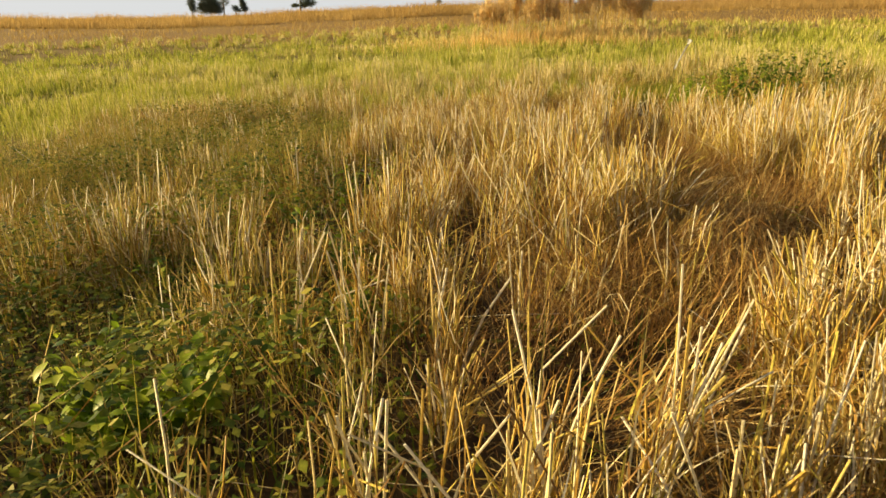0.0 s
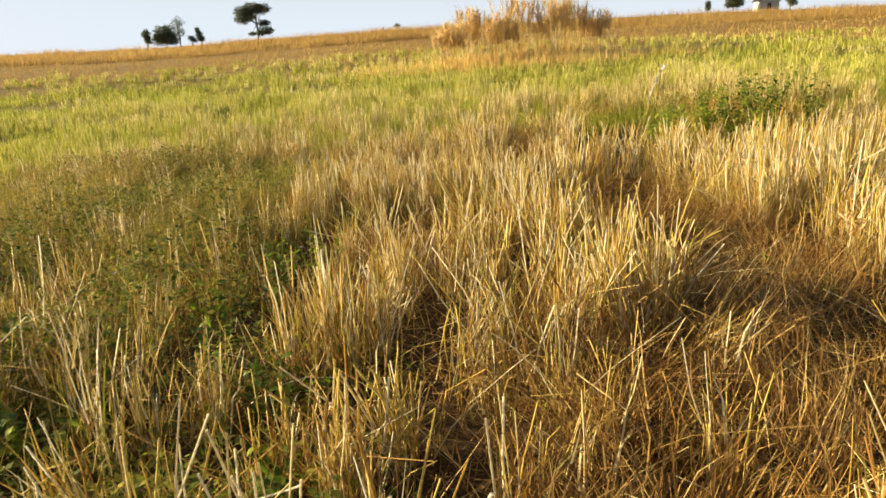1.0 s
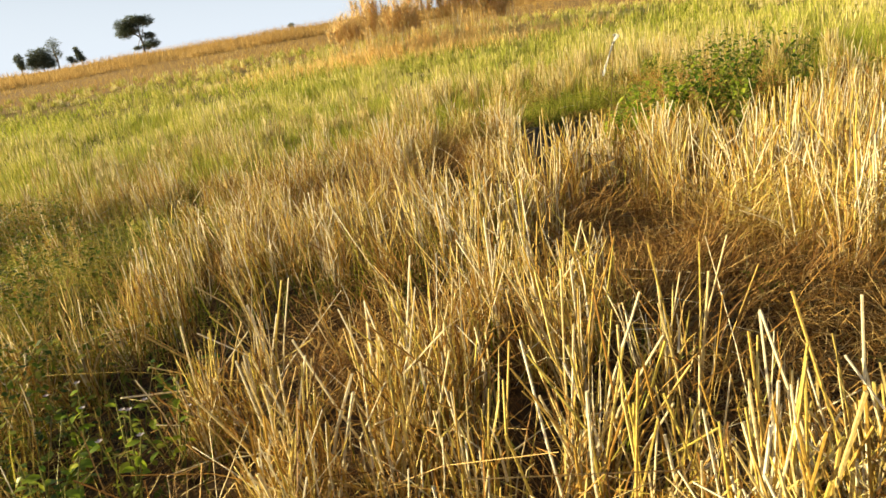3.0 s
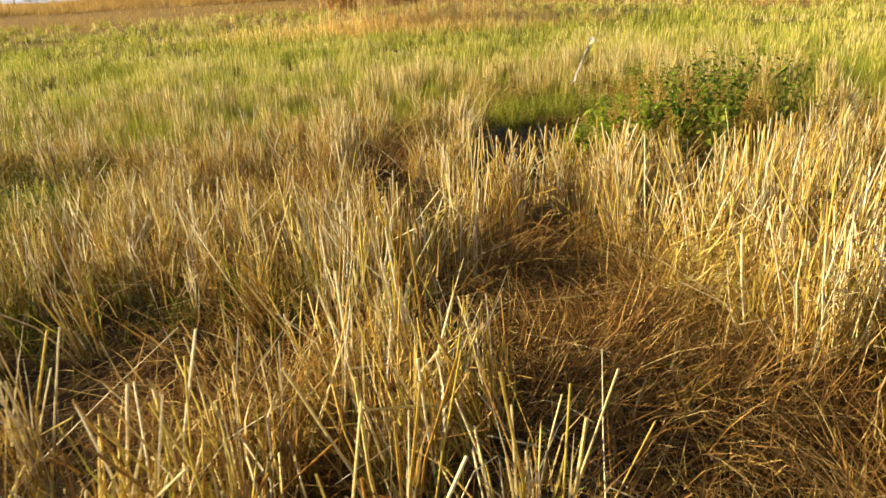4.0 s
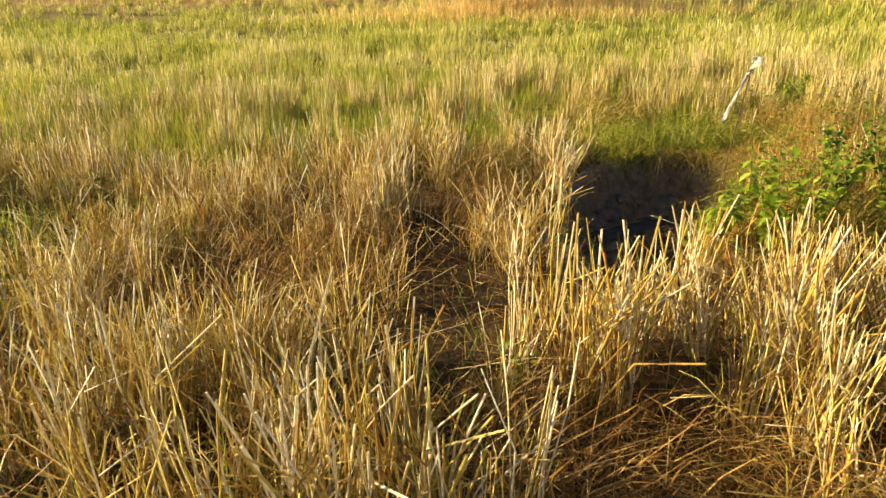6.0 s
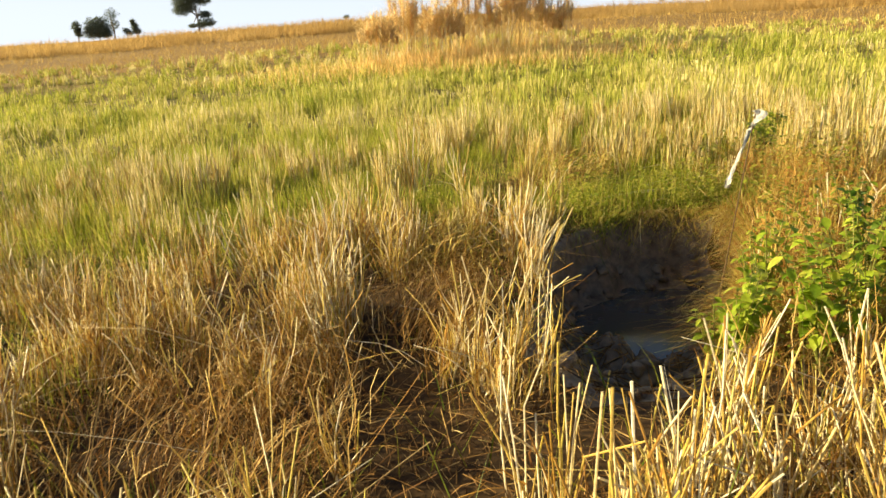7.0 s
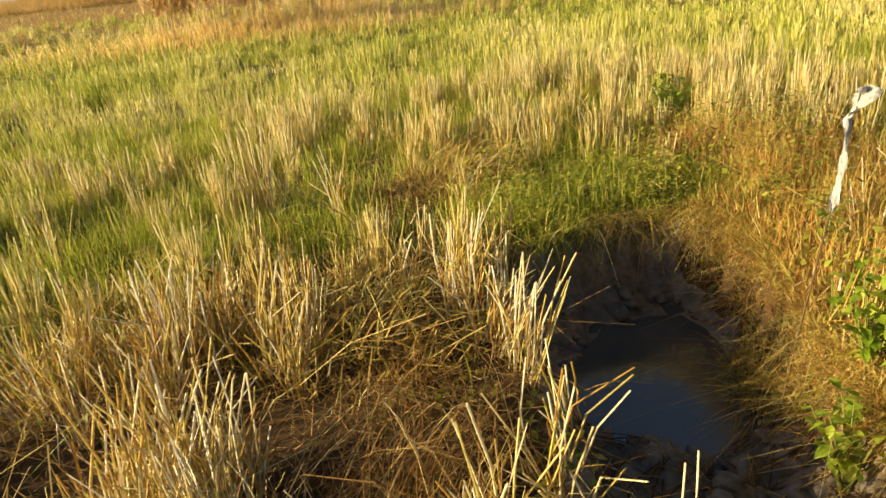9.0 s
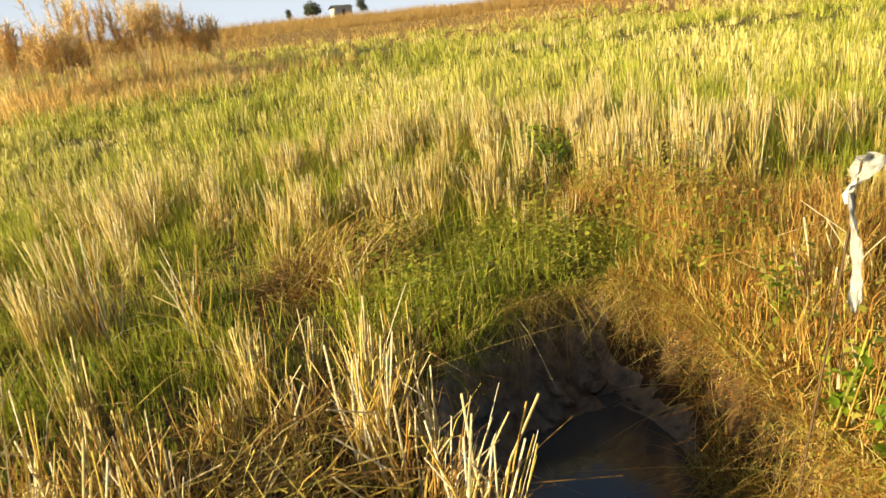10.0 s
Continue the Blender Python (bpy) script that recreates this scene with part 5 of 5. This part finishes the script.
def tree(az, r, pads, trunk_h, scale, dense, label):
    """pads: leaf masses as (sideways, height, half width, half height), all in units of scale."""
    x, y = polar(az, r)
    t = thing("tree", x, y, land1(x, y) - 0.2, label, "tree", "far trees")
    bm = bmesh.new()
    top = trunk_h * scale
    tube(bm, [(0, 0, 0), (0.1, 0, top * 0.4), (-0.15, 0.1, top * 0.75), (-0.1, 0, top)], [0.035 * top + 0.1, 0.028 * top + 0.06, 0.022 * top + 0.05, 0.012 * top + 0.03], 7)
    trunk = part("trunk", bm, mat_bark, t, "pale branching trunk")
    for px, pz, pw, ph in pads:
        s = min(0.9, 0.35 + 0.4 * random.random())
        a = Vector((0, 0, top * s))
        b = Vector((px * scale, random.uniform(-0.4, 0.4), max(pz * scale, top * 0.3)))
        part("branch", tube(bmesh.new(), [a, a.lerp(b, 0.5) + Vector((0, 0, 0.1)), b], [0.012 * top + 0.05, 0.008 * top + 0.03, 0.02], 5), mat_bark, trunk)
    xs, ys, zs, ss = [], [], [], []
    for px, pz, pw, ph in pads:
        k = int(dense * pw * ph * 3)
        u = rng.normal(0, 1, (k, 3))
        u /= np.linalg.norm(u, axis=1)[:, None]
        u *= (rng.random(k) ** 0.45)[:, None] * (0.75 + 0.5 * vnoise(u[:, 0] * 3 + px, u[:, 2] * 3 + pz, 0.6))[:, None]
        xs.append((px + u[:, 0] * pw) * scale)
        ys.append(u[:, 1] * pw * scale)
        zs.append((pz + u[:, 2] * ph) * scale)
        ss.append(rng.uniform(0.2, 0.5, k))
    part("crown", leaf_cards("crown", np.concatenate(xs), np.concatenate(ys), np.concatenate(zs), np.concatenate(ss), mat_tree), mat_tree, t)
    return t


PX = 0.128
tree(-13.5, 175, [(-24, 56, 18, 10), (-6, 62, 20, 10), (12, 60, 17, 10), (-26, 42, 17, 10), (-12, 48, 16, 9), (14, 34, 12, 7), (17, 20, 15, 8), (-10, 15, 8, 4), (6, 16, 10, 6)], 52, PX, 5.0, "dark spreading tree with a flat crown on the skyline")
tree(-20.5, 175, [(0, 26, 22, 18), (-12, 18, 14, 12), (10, 16, 14, 10)], 24, PX, 5.0, "dark round bushy tree on the skyline")
tree(-19.5, 180, [(0, 46, 13, 12), (4, 30, 10, 9)], 46, PX, 1.6, "thin grey tree with sparse branches on the skyline")
tree(-17.9, 175, [(-6, 30, 4, 6), (-3, 22, 6, 8), (0, 14, 7, 6)], 26, PX, 6.0, "narrow dark cypress-like tree on the skyline")
tree(-18.6, 175, [(0, 16, 8, 6), (6, 12, 5, 4)], 14, PX, 4.0, "small dark tree on the skyline")
tree(-21.9, 175, [(0, 28, 8, 10), (2, 18, 7, 8)], 26, PX, 5.0, "narrow dark tree on the skyline")
tree(24.7, 175, [(0, 24, 16, 12), (8, 18, 12, 8), (-8, 16, 8, 6)], 20, PX, 5.0, "dark round tree on the skyline")
tree(22.9, 175, [(0, 18, 5, 8), (0, 12, 5, 5)], 16, PX, 5.0, "small narrow tree on the skyline")
tree(28.6, 175, [(0, 26, 9, 12), (5, 16, 8, 7)], 22, PX, 5.0, "dark tree on the skyline")
tree(-2.1, 175, [(0, 13, 7, 4)], 12, PX, 5.0, "small dark bush on the skyline")


def box(bm, x0, x1, y0, y1, z0, z1):
    v = [bm.verts.new(p) for p in ((x0, y0, z0), (x1, y0, z0), (x1, y1, z0), (x0, y1, z0), (x0, y0, z1), (x1, y0, z1), (x1, y1, z1), (x0, y1, z1))]
    for f in ((0, 1, 5, 4), (1, 2, 6, 5), (2, 3, 7, 6), (3, 0, 4, 7), (4, 5, 6, 7), (3, 2, 1, 0)):
        bm.faces.new([v[i] for i in f])
    return bm


hx0, hy0 = polar(27.0, 180)
hut = thing("hut", hx0, hy0, land1(hx0, hy0) - 0.1, "low pale hut with a grey sheet roof on the skyline", "hut")
part("wall", box(bmesh.new(), -2.3, 2.3, -1.6, 1.6, 0, 2.4), mat_wall, hut)
rb = bmesh.new()
ra = [rb.verts.new(p) for p in ((-2.7, -2.0, 2.35), (2.7, -2.0, 2.35), (2.7, 0, 3.2), (-2.7, 0, 3.2), (2.7, 2.0, 2.35), (-2.7, 2.0, 2.35))]
rb.faces.new((ra[0], ra[1], ra[2], ra[3]))
rb.faces.new((ra[3], ra[2], ra[4], ra[5]))
bmesh.ops.solidify(rb, geom=rb.faces[:], thickness=0.08)
part("roof", rb, mat_roof, hut, "grey sheet roof")
# no opening in the wall: a dark slab painted as the shaded doorway
part("door", box(bmesh.new(), -0.5, 0.4, -1.64, -1.6, 0, 2.0), mat_opening_shade, hut, "doorway as a flat panel, its inner shade painted dark")


def reeds(x, y, width, height, label):
    t = thing("reed_clump", x, y, land1(x, y) - 0.05, label, "reeds", "reed clumps")
    n = int(220 * width)
    a, r = rng.uniform(0, 6.28, n), width * np.abs(rng.normal(0, 0.45, n))
    b = np.stack([np.cos(a) * r, np.sin(a) * r * 0.6, np.zeros(n)], 1)
    blades = part("blade_mass", ribbons("blade_mass", b, leaning(n, 0.22), height * rng.uniform(0.10, 0.55, n), rng.uniform(0.010, 0.022, n), rng.uniform(0, 0.7, n), mat_reed, 3), mat_reed, t, "rust and gold reed blades")
    n = int(30 * width)
    a, r = rng.uniform(0, 6.28, n), width * np.sqrt(rng.random(n)) * 0.5
    b = np.stack([np.cos(a) * r, np.sin(a) * r * 0.6, np.zeros(n)], 1)
    ln, hg = leaning(n, 0.16), height * rng.uniform(0.55, 1.0, n)
    stems = part("stem_mass", stalks("stem_mass", b, ln, hg, np.full(n, 0.012), np.zeros(n), mat_straw, 1), mat_straw, t)
    m = 60
    i = np.repeat(np.arange(n), m)
    u = rng.uniform(0.72, 1.0, len(i))
    pb = b[i] + np.concatenate([ln[i] * (hg[i] * u)[:, None], (hg[i] * u)[:, None]], 1)
    plumes = part("plume_mass", ribbons("plume_mass", pb, leaning(len(i), 0.8), rng.uniform(0.14, 0.42, len(i)), rng.uniform(0.012, 0.028, len(i)), rng.uniform(0, 0.9, len(i)), mat_plume, 2), mat_plume, t, "pale feathery seed plumes")
    tagged(blades, "rust and gold reed blades", kind="stuff")
    tagged(stems, "thin straw-coloured reed stems", kind="stuff")
    tagged(plumes, "pale feathery seed plumes", kind="stuff")


for x, y, w, hgt in ((1.5, 28.2, 1.2, 1.9), (2.6, 29.4, 1.5, 2.3), (3.7, 28.4, 1.3, 2.0), (4.7, 29.9, 1.6, 2.9), (5.9, 29.2, 1.3, 2.4), (6.9, 30.8, 1.5, 2.7), (8.2, 31.0, 1.4, 1.9)):
    reeds(x - 0.5, y, w, hgt, "clump of tall rust-gold reeds with pale plumes")
